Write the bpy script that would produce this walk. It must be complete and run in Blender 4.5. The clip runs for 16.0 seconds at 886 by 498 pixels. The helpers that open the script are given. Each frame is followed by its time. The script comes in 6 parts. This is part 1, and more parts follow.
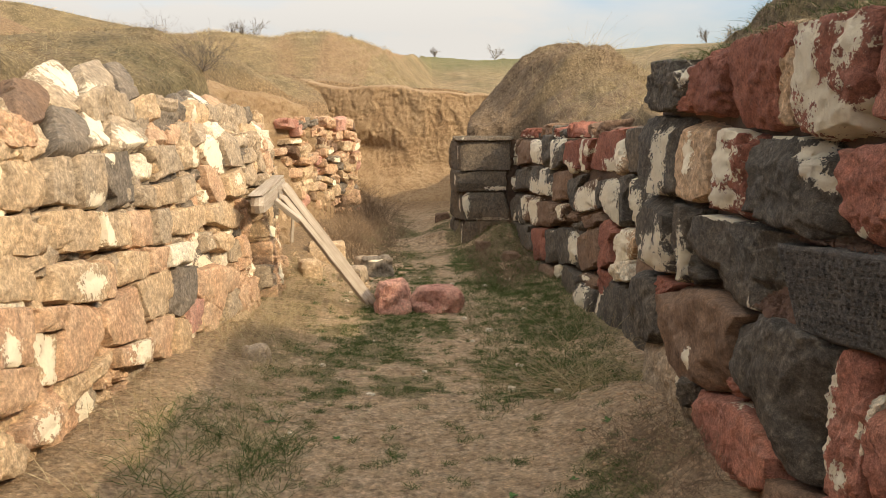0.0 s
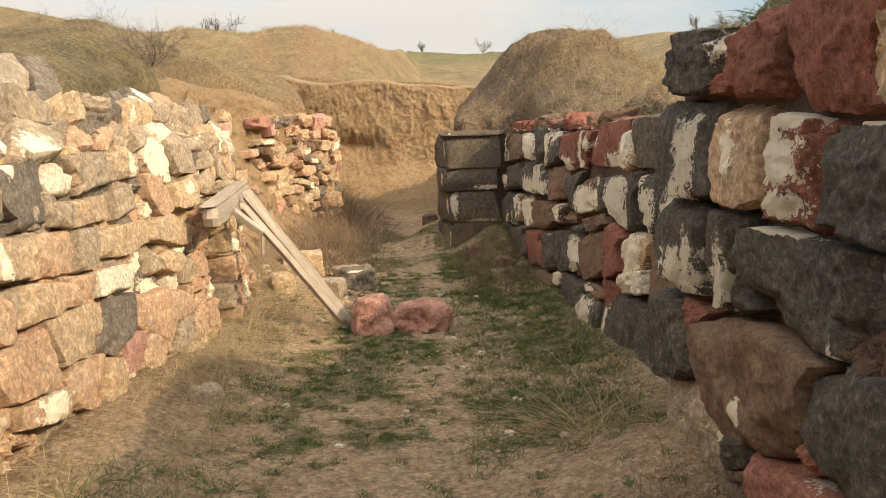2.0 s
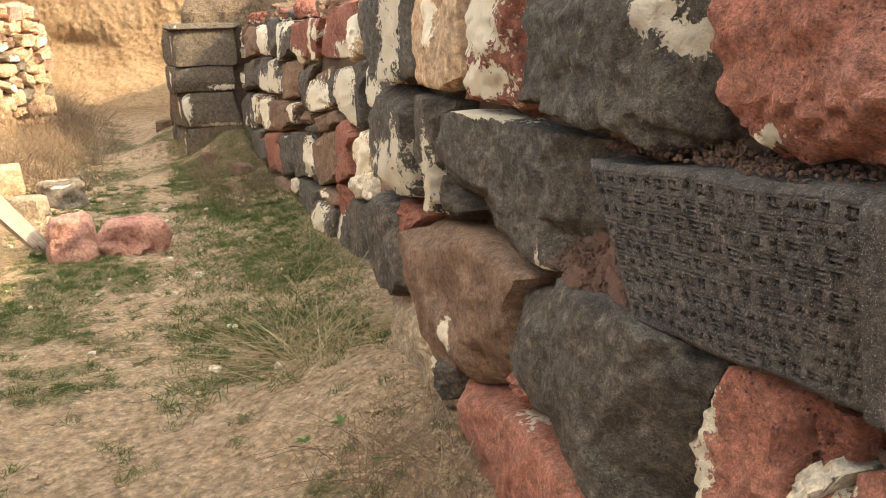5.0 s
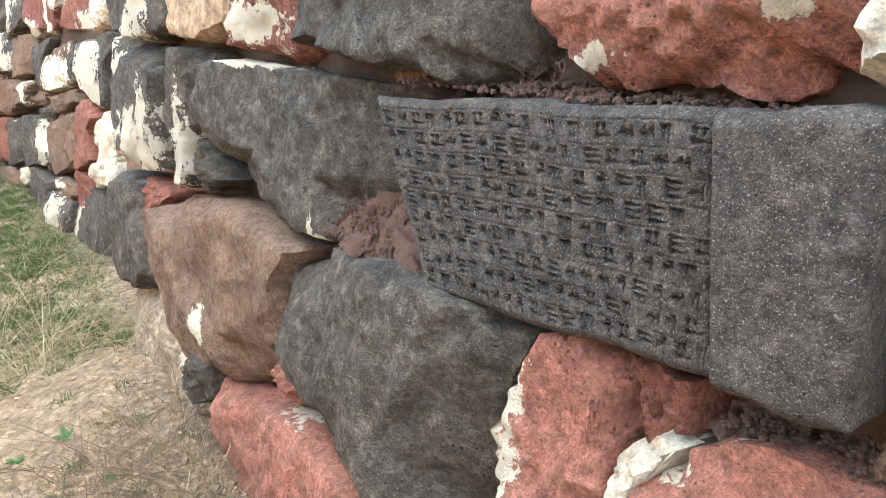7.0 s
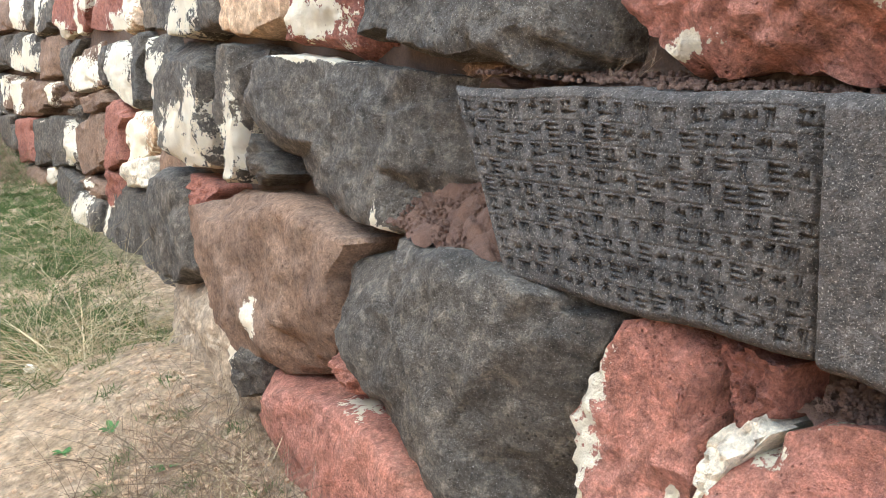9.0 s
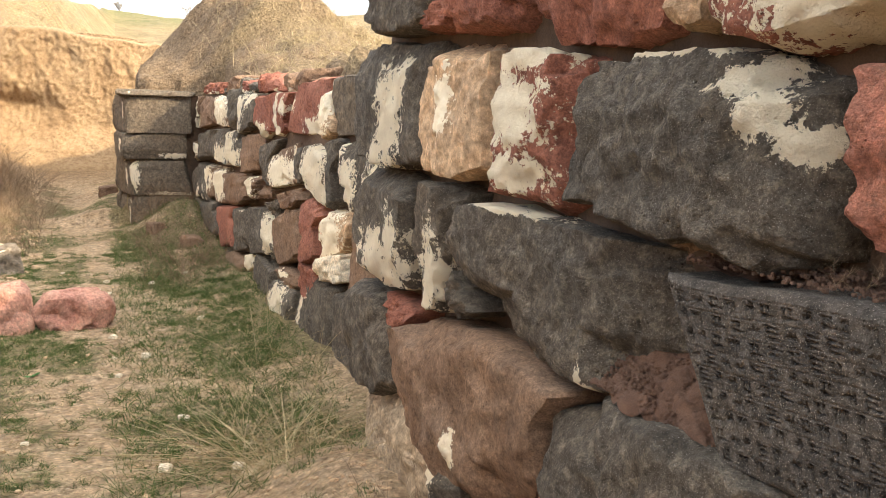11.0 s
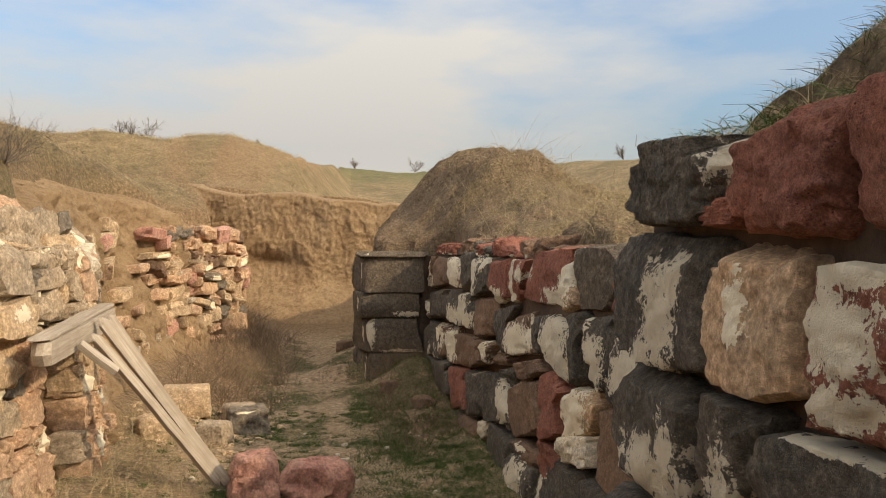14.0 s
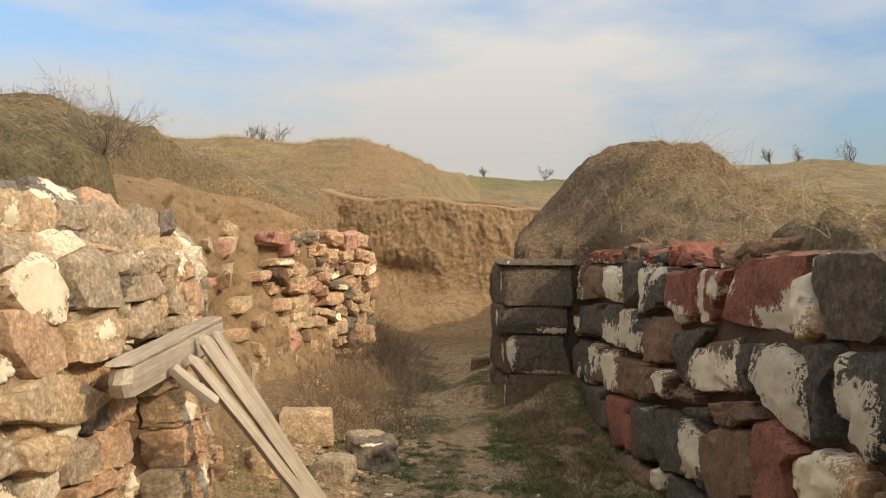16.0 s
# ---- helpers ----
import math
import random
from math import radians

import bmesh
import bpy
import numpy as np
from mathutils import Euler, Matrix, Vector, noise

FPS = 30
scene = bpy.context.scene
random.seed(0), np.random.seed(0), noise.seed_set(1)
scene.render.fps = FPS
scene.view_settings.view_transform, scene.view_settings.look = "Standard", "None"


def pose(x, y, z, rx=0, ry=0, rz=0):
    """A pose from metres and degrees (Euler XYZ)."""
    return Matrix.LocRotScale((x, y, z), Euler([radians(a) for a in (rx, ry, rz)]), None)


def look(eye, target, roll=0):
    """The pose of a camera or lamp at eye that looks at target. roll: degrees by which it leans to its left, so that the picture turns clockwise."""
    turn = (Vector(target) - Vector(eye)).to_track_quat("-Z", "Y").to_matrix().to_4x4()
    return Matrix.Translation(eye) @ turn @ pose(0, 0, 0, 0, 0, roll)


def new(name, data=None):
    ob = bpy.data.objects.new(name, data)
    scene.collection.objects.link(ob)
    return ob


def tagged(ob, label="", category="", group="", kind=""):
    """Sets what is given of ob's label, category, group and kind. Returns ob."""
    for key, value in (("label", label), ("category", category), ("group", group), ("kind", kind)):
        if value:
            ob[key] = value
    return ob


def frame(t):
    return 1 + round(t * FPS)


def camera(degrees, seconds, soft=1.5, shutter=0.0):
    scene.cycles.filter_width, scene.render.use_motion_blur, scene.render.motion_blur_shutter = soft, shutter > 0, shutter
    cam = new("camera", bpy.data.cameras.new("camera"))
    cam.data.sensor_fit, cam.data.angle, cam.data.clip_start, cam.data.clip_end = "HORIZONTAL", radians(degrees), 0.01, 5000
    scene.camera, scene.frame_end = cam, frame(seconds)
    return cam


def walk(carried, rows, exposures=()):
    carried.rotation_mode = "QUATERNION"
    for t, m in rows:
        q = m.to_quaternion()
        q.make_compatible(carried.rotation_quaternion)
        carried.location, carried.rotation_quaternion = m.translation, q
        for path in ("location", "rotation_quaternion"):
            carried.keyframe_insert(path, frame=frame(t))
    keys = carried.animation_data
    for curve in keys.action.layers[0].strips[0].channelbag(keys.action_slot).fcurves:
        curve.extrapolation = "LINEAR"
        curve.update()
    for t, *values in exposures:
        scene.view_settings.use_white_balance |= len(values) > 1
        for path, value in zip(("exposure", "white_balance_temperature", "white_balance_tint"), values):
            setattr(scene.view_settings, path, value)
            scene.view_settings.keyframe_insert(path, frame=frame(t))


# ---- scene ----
cam = camera(55.8, 16.0, soft=0.6)
PATH = [
    (0, (-0.037, 0.056, 1.611), (-0.01, 2.038, 1.343), -0.7),
    (0.5, (-0.077, 0.38, 1.603), (-0.039, 2.354, 1.284), -1.4),
    (1, (-0.079, 0.579, 1.633), (-0.019, 2.546, 1.276), -1.2),
    (1.5, (0.002, 0.804, 1.615), (0.05, 2.778, 1.302), -1.4),
    (2, (0.054, 0.936, 1.613), (0.096, 2.916, 1.334), -2.2),
    (2.5, (0.079, 1.064, 1.6), (0.223, 3.037, 1.304), -2.1),
    (3, (0.097, 1.209, 1.575), (0.414, 3.157, 1.252), -1.8),
    (3.2, (0.118, 1.234, 1.583), (0.487, 3.17, 1.245), -1.8),
    (5.3, (0.485, 1.574, 1.437), (1.107, 3.4, 0.91), -1.5),
    (5.5, (0.497, 1.619, 1.408), (1.183, 3.423, 0.884), -1.1),
    (6, (0.508, 1.695, 1.358), (1.342, 3.442, 0.857), 0.3),
    (6.5, (0.517, 1.731, 1.329), (1.485, 3.414, 0.849), 1.8),
    (7, (0.533, 1.741, 1.311), (1.596, 3.368, 0.838), 3.0),
    (7.5, (0.533, 1.753, 1.28), (1.669, 3.326, 0.796), 3.4),
    (8, (0.511, 1.767, 1.265), (1.667, 3.325, 0.778), 3.7),
    (8.2, (0.495, 1.769, 1.262), (1.641, 3.336, 0.779), 3.8),
    (10.3, (0.358, 1.795, 1.401), (1.181, 3.574, 1.005), 1.9),
    (10.5, (0.35, 1.791, 1.431), (1.142, 3.587, 1.048), 1.8),
    (11, (0.334, 1.79, 1.486), (1.043, 3.63, 1.154), 1.5),
    (11.5, (0.308, 1.806, 1.534), (0.916, 3.693, 1.275), 1.1),
    (12, (0.28, 1.816, 1.566), (0.789, 3.741, 1.378), 0.9),
    (12.5, (0.242, 1.826, 1.59), (0.656, 3.779, 1.46), 0.9),
    (13, (0.221, 1.841, 1.606), (0.566, 3.809, 1.515), 0.8),
    (13.5, (0.207, 1.859, 1.642), (0.497, 3.837, 1.584), 0.6),
    (14, (0.239, 2.031, 1.659), (0.456, 4.019, 1.654), 0.0),
    (14.5, (0.229, 2.293, 1.691), (0.302, 4.291, 1.702), -0.1),
    (15, (0.176, 2.564, 1.727), (0.177, 4.564, 1.696), 0.6),
    (15.5, (0.142, 2.833, 1.715), (0.124, 4.833, 1.676), 0.6),
    (16, (0.119, 3.191, 1.637), (0.033, 5.189, 1.653), 0.3),
]
EXPOSURES = [(0, 1.64, 7200, 10), (3.2, 1.76, 7300, 10), (5.4, 2.9, 7100, 9), (6.0, 3.25, 6500, 8), (7.0, 3.64, 5700, 3), (8.2, 3.7, 5500, 3), (10.3, 3.1, 6500, 8), (11.0, 2.75, 6900, 9), (12.0, 2.15, 7200, 10), (13.0, 1.42, 7000, 10), (14.0, 1.30, 7200, 10), (16, 1.27, 7150, 10)]
walk(cam, [(t, look(eye, target, roll)) for t, eye, target, roll in PATH], EXPOSURES)

# ---- world, sun, exposure ----
SUN_DIR = Vector((1.0, -0.65, 0.72)).normalized()
world = bpy.data.worlds.new("sky")
scene.world = world
world.use_nodes = True
wt = world.node_tree
sky = wt.nodes.new("ShaderNodeTexSky")
sky.sky_type, sky.sun_disc = "NISHITA", False
sky.sun_elevation = math.asin(SUN_DIR.z)
sky.sun_rotation = math.atan2(SUN_DIR.x, SUN_DIR.y)
sky.dust_density, sky.ozone_density = 3.0, 1.5
bg = wt.nodes["Background"]
bg.inputs["Strength"].default_value = 0.15
tc = wt.nodes.new("ShaderNodeTexCoord")
stretch = wt.nodes.new("ShaderNodeMapping")
stretch.inputs["Scale"].default_value = (1.1, 1.1, 3.6)
stretch.inputs["Location"].default_value = (0.35, 0.1, 0.42)
cl = wt.nodes.new("ShaderNodeTexNoise")
cl.inputs["Scale"].default_value, cl.inputs["Detail"].default_value, cl.inputs["Roughness"].default_value = 1.7, 8, 0.52
ramp = wt.nodes.new("ShaderNodeValToRGB")
ramp.color_ramp.elements[0].position, ramp.color_ramp.elements[1].position = 0.40, 0.58
mixc = wt.nodes.new("ShaderNodeMixRGB")
mixc.inputs["Color2"].default_value = (2.1, 2.12, 2.15, 1)
wt.links.new(tc.outputs["Generated"], stretch.inputs["Vector"])
wt.links.new(stretch.outputs[0], cl.inputs["Vector"])
split = wt.nodes.new("ShaderNodeSeparateXYZ")
wt.links.new(tc.outputs["Generated"], split.inputs[0])
cover = cl.outputs["Fac"]
# cloud thins with height; the second row adds unseen overhead cloud for fill light
for z0, z1, lo, hi in ((0.14, 0.36, 0.07, -0.09), (0.40, 0.75, 0.0, 0.16)):
    band, total = wt.nodes.new("ShaderNodeMapRange"), wt.nodes.new("ShaderNodeMath")
    for k, v in (("From Min", z0), ("From Max", z1), ("To Min", lo), ("To Max", hi)):
        band.inputs[k].default_value = v
    wt.links.new(split.outputs["Z"], band.inputs["Value"])
    wt.links.new(cover, total.inputs[0])
    wt.links.new(band.outputs[0], total.inputs[1])
    cover = total.outputs[0]
wt.links.new(cover, ramp.inputs["Fac"])
wt.links.new(ramp.outputs["Color"], mixc.inputs["Fac"])
deep = wt.nodes.new("ShaderNodeMixRGB")
deep.blend_type = "MULTIPLY"
deep.inputs["Fac"].default_value, deep.inputs["Color2"].default_value = 1.0, (0.52, 0.57, 0.62, 1)
wt.links.new(sky.outputs[0], deep.inputs["Color1"])
wt.links.new(deep.outputs[0], mixc.inputs["Color1"])
# sky and clouds brighten towards the unseen zenith, added to lift the light in shade
rise = wt.nodes.new("ShaderNodeMapRange")
rise.inputs["From Min"].default_value, rise.inputs["From Max"].default_value = 0.12, 1.0
rise.inputs["To Min"].default_value, rise.inputs["To Max"].default_value = 0.78, 2.0
glow = wt.nodes.new("ShaderNodeMixRGB")
glow.blend_type, glow.inputs["Fac"].default_value = "MULTIPLY", 1.0
wt.links.new(split.outputs["Z"], rise.inputs["Value"])
wt.links.new(mixc.outputs[0], glow.inputs["Color1"])
wt.links.new(rise.outputs[0], glow.inputs["Color2"])
wt.links.new(glow.outputs[0], bg.inputs["Color"])
sun = new("sun", bpy.data.lights.new("sun", "SUN"))
sun.data.energy, sun.data.angle, sun.data.color = 1.14, radians(0.6), (1.0, 0.86, 0.66)
sun.matrix_world = look(SUN_DIR * 30, (0, 0, 0))


# ---- materials ----
def nodes_of(name, rough=0.9):
    m = bpy.data.materials.new(name)
    m.use_nodes = True
    t = m.node_tree
    b = t.nodes["Principled BSDF"]
    b.inputs["Roughness"].default_value = rough
    b.inputs["Specular IOR Level"].default_value = 0.25
    return m, t, b


def tex(t, kind, scale, detail=6, rough=0.6, vec=None):
    n = t.nodes.new("ShaderNodeTexNoise" if kind == "noise" else "ShaderNodeTexVoronoi")
    n.inputs["Scale"].default_value = scale
    if kind == "noise":
        n.inputs["Detail"].default_value, n.inputs["Roughness"].default_value = detail, rough
    if vec is not None:
        t.links.new(vec, n.inputs["Vector"])
    return n.outputs["Fac" if kind == "noise" else "Distance"]


def steps(t, fac, lo, hi, out_lo=0.0, out_hi=1.0):
    n = t.nodes.new("ShaderNodeMapRange")
    n.inputs["From Min"].default_value, n.inputs["From Max"].default_value = lo, hi
    n.inputs["To Min"].default_value, n.inputs["To Max"].default_value = out_lo, out_hi
    t.links.new(fac, n.inputs["Value"])
    return n.outputs[0]


def mix(t, fac, a, b, how="MIX"):
    n = t.nodes.new("ShaderNodeMixRGB")
    n.blend_type = how
    for k, v in (("Fac", fac), ("Color1", a), ("Color2", b)):
        if isinstance(v, (int, float)):
            n.inputs[k].default_value = v
        elif isinstance(v, tuple):
            n.inputs[k].default_value = (*v, 1)
        else:
            t.links.new(v, n.inputs[k])
    return n.outputs[0]


def calc(t, how, a, b):
    n = t.nodes.new("ShaderNodeMath")
    n.operation = how
    for i, v in enumerate((a, b)):
        if isinstance(v, (int, float)):
            n.inputs[i].default_value = v
        else:
            t.links.new(v, n.inputs[i])
    return n.outputs[0]


def relief(t, b, height, strength, distance):
    n = t.nodes.new("ShaderNodeBump")
    n.inputs["Strength"].default_value, n.inputs["Distance"].default_value = strength, distance
    t.links.new(height, n.inputs["Height"])
    t.links.new(n.outputs[0], b.inputs["Normal"])


def place(t):
    return t.nodes.new("ShaderNodeTexCoord").outputs["Object"]


def attr(t, name):
    n = t.nodes.new("ShaderNodeAttribute")
    n.attribute_name = name
    return n.outputs["Fac"]


LIME = (0.88, 0.765, 0.56)


def stone_material(name, c1, c2, c3, fleck=0.0, fleck_colour=(0.5, 0.47, 0.42), bump=0.5, dust=0.25, grain=1.0):
    """Two-scale mottling, light flecks, pale dust, and remains of lime where the mesh carries it."""
    m, t, b = nodes_of(name)
    p = place(t)
    rnd = t.nodes.new("ShaderNodeObjectInfo").outputs["Random"]
    big, mid, fine = tex(t, "noise", 5, 6, 0.6, p), tex(t, "noise", 28, 8, 0.7, p), tex(t, "noise", 190, 4, 0.7, p)
    col = mix(t, steps(t, big, 0.35, 0.66), c1, c2)
    col = mix(t, steps(t, mid, 0.52, 0.72, 0, 0.75), col, c3)
    col = mix(t, steps(t, rnd, 0, 1, 0.0, 0.35), col, c2)
    col = mix(t, 0.8, col, steps(t, fine, 0.3, 0.7, 1 - 0.5 * grain, 1 + 0.5 * grain), "MULTIPLY")
    col = mix(t, 0.8, col, steps(t, mid, 0.34, 0.66, 0.6, 1.42), "MULTIPLY")
    col = mix(t, 0.6, col, steps(t, tex(t, "noise", 62, 5, 0.6, p), 0.34, 0.66, 0.55, 1.42), "MULTIPLY")
    if fleck:
        spots = tex(t, "noise", 430, 2, 0.5, p)
        col = mix(t, steps(t, spots, 0.67 - 0.05 * fleck, 0.74, 0, 0.65), col, fleck_colour)
    col = mix(t, steps(t, tex(t, "noise", 2.3, 8, 0.7, p), 0.40, 0.66, 0.0, 0.4), col, mix(t, 1.0, col, (1.55, 1.35, 1.1), "MULTIPLY"))
    col = mix(t, steps(t, tex(t, "noise", 13, 10, 0.78, p), 0.52, 0.66, 0.0, 0.5), col, mix(t, 1.0, col, (0.45, 0.45, 0.45), "MULTIPLY"))
    pit = calc(t, "ADD", tex(t, "voronoi", 75, vec=p), steps(t, tex(t, "noise", 8, 4, 0.6, p), 0.35, 0.65, 0.35, -0.05))
    pits = steps(t, pit, 0.10, 0.22, 1.0, 0.0)
    col = mix(t, calc(t, "MULTIPLY", pits, 0.75), col, mix(t, 1.0, col, (0.3, 0.28, 0.26), "MULTIPLY"))
    stain = tex(t, "noise", 9, 7, 0.7, p)
    col = mix(t, steps(t, stain, 0.58, 0.75, 0, dust), col, (0.42, 0.33, 0.22))
    edge = calc(t, "ADD", attr(t, "lime"), steps(t, tex(t, "noise", 17, 9, 0.72, p), 0.28, 0.72, -0.85, 0.75))
    edge = calc(t, "ADD", edge, steps(t, tex(t, "noise", 75, 6, 0.7, p), 0.25, 0.75, -0.4, 0.38))
    mask = steps(t, edge, 0.0, 0.05)
    lime = mix(t, steps(t, mid, 0.4, 0.7), LIME, (0.78, 0.66, 0.47))
    lime = mix(t, steps(t, fine, 0.62, 0.75, 0, 0.5), lime, (0.42, 0.34, 0.25))
    col = mix(t, mask, col, lime)
    t.links.new(col, b.inputs["Base Color"])
    h = calc(t, "ADD", calc(t, "MULTIPLY", mid, 1.0), calc(t, "MULTIPLY", fine, 0.5))
    h = calc(t, "ADD", h, calc(t, "MULTIPLY", mask, 0.25))
    h = calc(t, "SUBTRACT", h, calc(t, "MULTIPLY", pits, 0.5))
    relief(t, b, h, min(1.0, bump + 0.3), 0.010 + 0.020 * grain)
    return m


STONE = {
    "basalt": stone_material("basalt", (0.086, 0.073, 0.058), (0.138, 0.117, 0.092), (0.23, 0.195, 0.150), 1.0, bump=1.0, dust=0.08),
    "red": stone_material("red_tuff", (0.37, 0.145, 0.098), (0.47, 0.215, 0.150), (0.25, 0.085, 0.055), 0.25, (0.6, 0.4, 0.3), 0.6),
    "maroon": stone_material("maroon_tuff", (0.25, 0.095, 0.065), (0.35, 0.145, 0.098), (0.13, 0.052, 0.038), 0.2, (0.4, 0.25, 0.2), 0.6),
    "brown": stone_material("brown_tuff", (0.175, 0.108, 0.070), (0.25, 0.162, 0.107), (0.10, 0.065, 0.045), 0.2, (0.4, 0.3, 0.22)),
    "umber": stone_material("umber_basalt", (0.118, 0.094, 0.069), (0.157, 0.125, 0.091), (0.226, 0.178, 0.125), 0.3, bump=0.8),
    "tan": stone_material("tan_tuff", (0.525, 0.372, 0.234), (0.414, 0.275, 0.165), (0.634, 0.469, 0.302), 0.1, grain=0.45),
    "cream": stone_material("lime_coated_stone", (0.62, 0.53, 0.39), (0.70, 0.62, 0.48), (0.45, 0.36, 0.25), 0.1, grain=0.45),
    "ochre": stone_material("ochre_stone", (0.42, 0.295, 0.178), (0.49, 0.36, 0.228), (0.58, 0.46, 0.315), 0.1, dust=0.5, grain=0.45),
    "grey": stone_material("grey_stone", (0.31, 0.24, 0.165), (0.39, 0.305, 0.213), (0.50, 0.405, 0.29), 0.2, dust=0.5, grain=0.45),
    "dark": stone_material("dark_grey_stone", (0.14, 0.115, 0.09), (0.195, 0.16, 0.122), (0.27, 0.225, 0.17), 0.2, dust=0.5, grain=0.45),
    "pink": stone_material("pink_tuff", (0.44, 0.265, 0.165), (0.48, 0.33, 0.21), (0.53, 0.39, 0.26), 0.15, dust=0.55, grain=0.45),
    "rose": stone_material("rose_tuff", (0.44, 0.21, 0.155), (0.52, 0.31, 0.235), (0.34, 0.13, 0.10), 0.2),
}


def earth_material(name, c1, c2, c3, scale=1.0, bump=0.8, dist=0.03):
    m, t, b = nodes_of(name, 0.95)
    p = place(t)
    big, mid, fine = tex(t, "noise", 1.3 * scale, 6, 0.6, p), tex(t, "noise", 11 * scale, 9, 0.72, p), tex(t, "noise", 120 * scale, 5, 0.7, p)
    col = mix(t, steps(t, big, 0.35, 0.65), c1, c2)
    col = mix(t, steps(t, mid, 0.45, 0.7, 0, 0.8), col, c3)
    col = mix(t, 0.6, col, steps(t, fine, 0.25, 0.75, 0.55, 1.35), "MULTIPLY")
    t.links.new(col, b.inputs["Base Color"])
    relief(t, b, calc(t, "ADD", mid, calc(t, "MULTIPLY", fine, 0.3)), bump, dist)
    return m


M_MORTAR = earth_material("earth_mortar", (0.26, 0.17, 0.10), (0.36, 0.25, 0.15), (0.20, 0.11, 0.07), 2.0)
# rubble fill with the shade of the gaps between stones put into its colour
M_GAPSHADE = earth_material("rubble_fill_gap_shade", (0.111, 0.072, 0.049), (0.156, 0.098, 0.062), (0.072, 0.047, 0.034), 2.5)
M_CLIFF = earth_material("dry_clay", (0.35, 0.226, 0.120), (0.43, 0.296, 0.168), (0.22, 0.132, 0.068), 1.6, 1.0, 0.05)
M_REDDIRT = earth_material("red_dirt", (0.165, 0.092, 0.062), (0.22, 0.135, 0.092), (0.10, 0.056, 0.040), 3.0)


def ground_material():
    m, t, b = nodes_of("trodden_earth", 0.95)
    p = place(t)
    big, mid, fine = tex(t, "noise", 1.1, 6, 0.6, p), tex(t, "noise", 9, 9, 0.72, p), tex(t, "noise", 70, 6, 0.72, p)
    soil = mix(t, steps(t, big, 0.35, 0.65), (0.56, 0.39, 0.235), (0.43, 0.29, 0.17))
    soil = mix(t, steps(t, mid, 0.45, 0.68, 0, 0.85), soil, (0.66, 0.495, 0.33))
    soil = mix(t, steps(t, tex(t, "noise", 15, 6, 0.7, p), 0.53, 0.66, 0, 0.75), soil, (0.25, 0.175, 0.10))
    moss = mix(t, steps(t, fine, 0.35, 0.65), (0.11, 0.108, 0.040), (0.27, 0.215, 0.105))
    g = calc(t, "ADD", attr(t, "green"), steps(t, mid, 0.25, 0.75, -0.45, 0.45))
    col = mix(t, steps(t, g, 0.34, 0.66, 0, 0.8), soil, moss)
    straw = mix(t, steps(t, fine, 0.3, 0.7), (0.23, 0.162, 0.086), (0.36, 0.26, 0.14))
    straw = mix(t, steps(t, tex(t, "noise", 0.35, 5, 0.6, p), 0.4, 0.66), straw, (0.19, 0.148, 0.073))
    straw = mix(t, 0.7, straw, steps(t, tex(t, "noise", 2.2, 10, 0.78, p), 0.36, 0.64, 0.5, 1.55), "MULTIPLY")
    d = calc(t, "ADD", attr(t, "dry"), steps(t, mid, 0.25, 0.75, -0.35, 0.35))
    col = mix(t, steps(t, d, 0.35, 0.65), col, straw)
    far = mix(t, steps(t, big, 0.35, 0.65), (0.115, 0.125, 0.042), (0.20, 0.17, 0.075))
    col = mix(t, attr(t, "meadow"), col, far)
    clay = mix(t, steps(t, mid, 0.35, 0.65), (0.27, 0.17, 0.09), (0.37, 0.245, 0.135))
    col = mix(t, attr(t, "bare"), col, clay)
    dark = mix(t, steps(t, mid, 0.35, 0.65), (0.17, 0.112, 0.066), (0.28, 0.195, 0.12))
    col = mix(t, attr(t, "soil"), col, dark)
    col = mix(t, 0.6, col, steps(t, fine, 0.25, 0.75, 0.5, 1.4), "MULTIPLY")
    clod = tex(t, "noise", 26, 8, 0.75, p)
    col = mix(t, 0.8, col, steps(t, clod, 0.35, 0.65, 0.45, 1.45), "MULTIPLY")
    chips = tex(t, "noise", 45, 3, 0.5, p)
    col = mix(t, steps(t, chips, 0.68, 0.72, 0, 0.7), col, (0.48, 0.40, 0.30))
    flake = tex(t, "voronoi", 34, vec=mix(t, 0.06, p, clod, "ADD"))
    col = mix(t, 0.35, col, steps(t, flake, 0.25, 0.75, 1.4, 0.6), "MULTIPLY")
    t.links.new(col, b.inputs["Base Color"])
    h = calc(t, "ADD", mid, calc(t, "MULTIPLY", fine, 0.5))
    relief(t, b, calc(t, "SUBTRACT", h, calc(t, "MULTIPLY", flake, 0.45)), 1.0, 0.05)
    return m


M_GROUND = ground_material()


def blade_material(name, c1, c2):
    m, t, b = nodes_of(name, 0.8)
    n = t.nodes.new("ShaderNodeNewGeometry").outputs["Random Per Island"]
    t.links.new(mix(t, n, c1, c2), b.inputs["Base Color"])
    return m


M_GRASS = blade_material("green_grass", (0.040, 0.072, 0.014), (0.10, 0.13, 0.034))
M_STRAW = blade_material("dry_straw", (0.30, 0.215, 0.11), (0.50, 0.40, 0.23))
M_TWIG = blade_material("dry_twig", (0.13, 0.085, 0.05), (0.25, 0.17, 0.105))
M_THORN = blade_material("grey_thorn_twig", (0.09, 0.072, 0.055), (0.19, 0.15, 0.115))
M_LEAF = blade_material("weed_leaf", (0.045, 0.11, 0.025), (0.08, 0.16, 0.04))


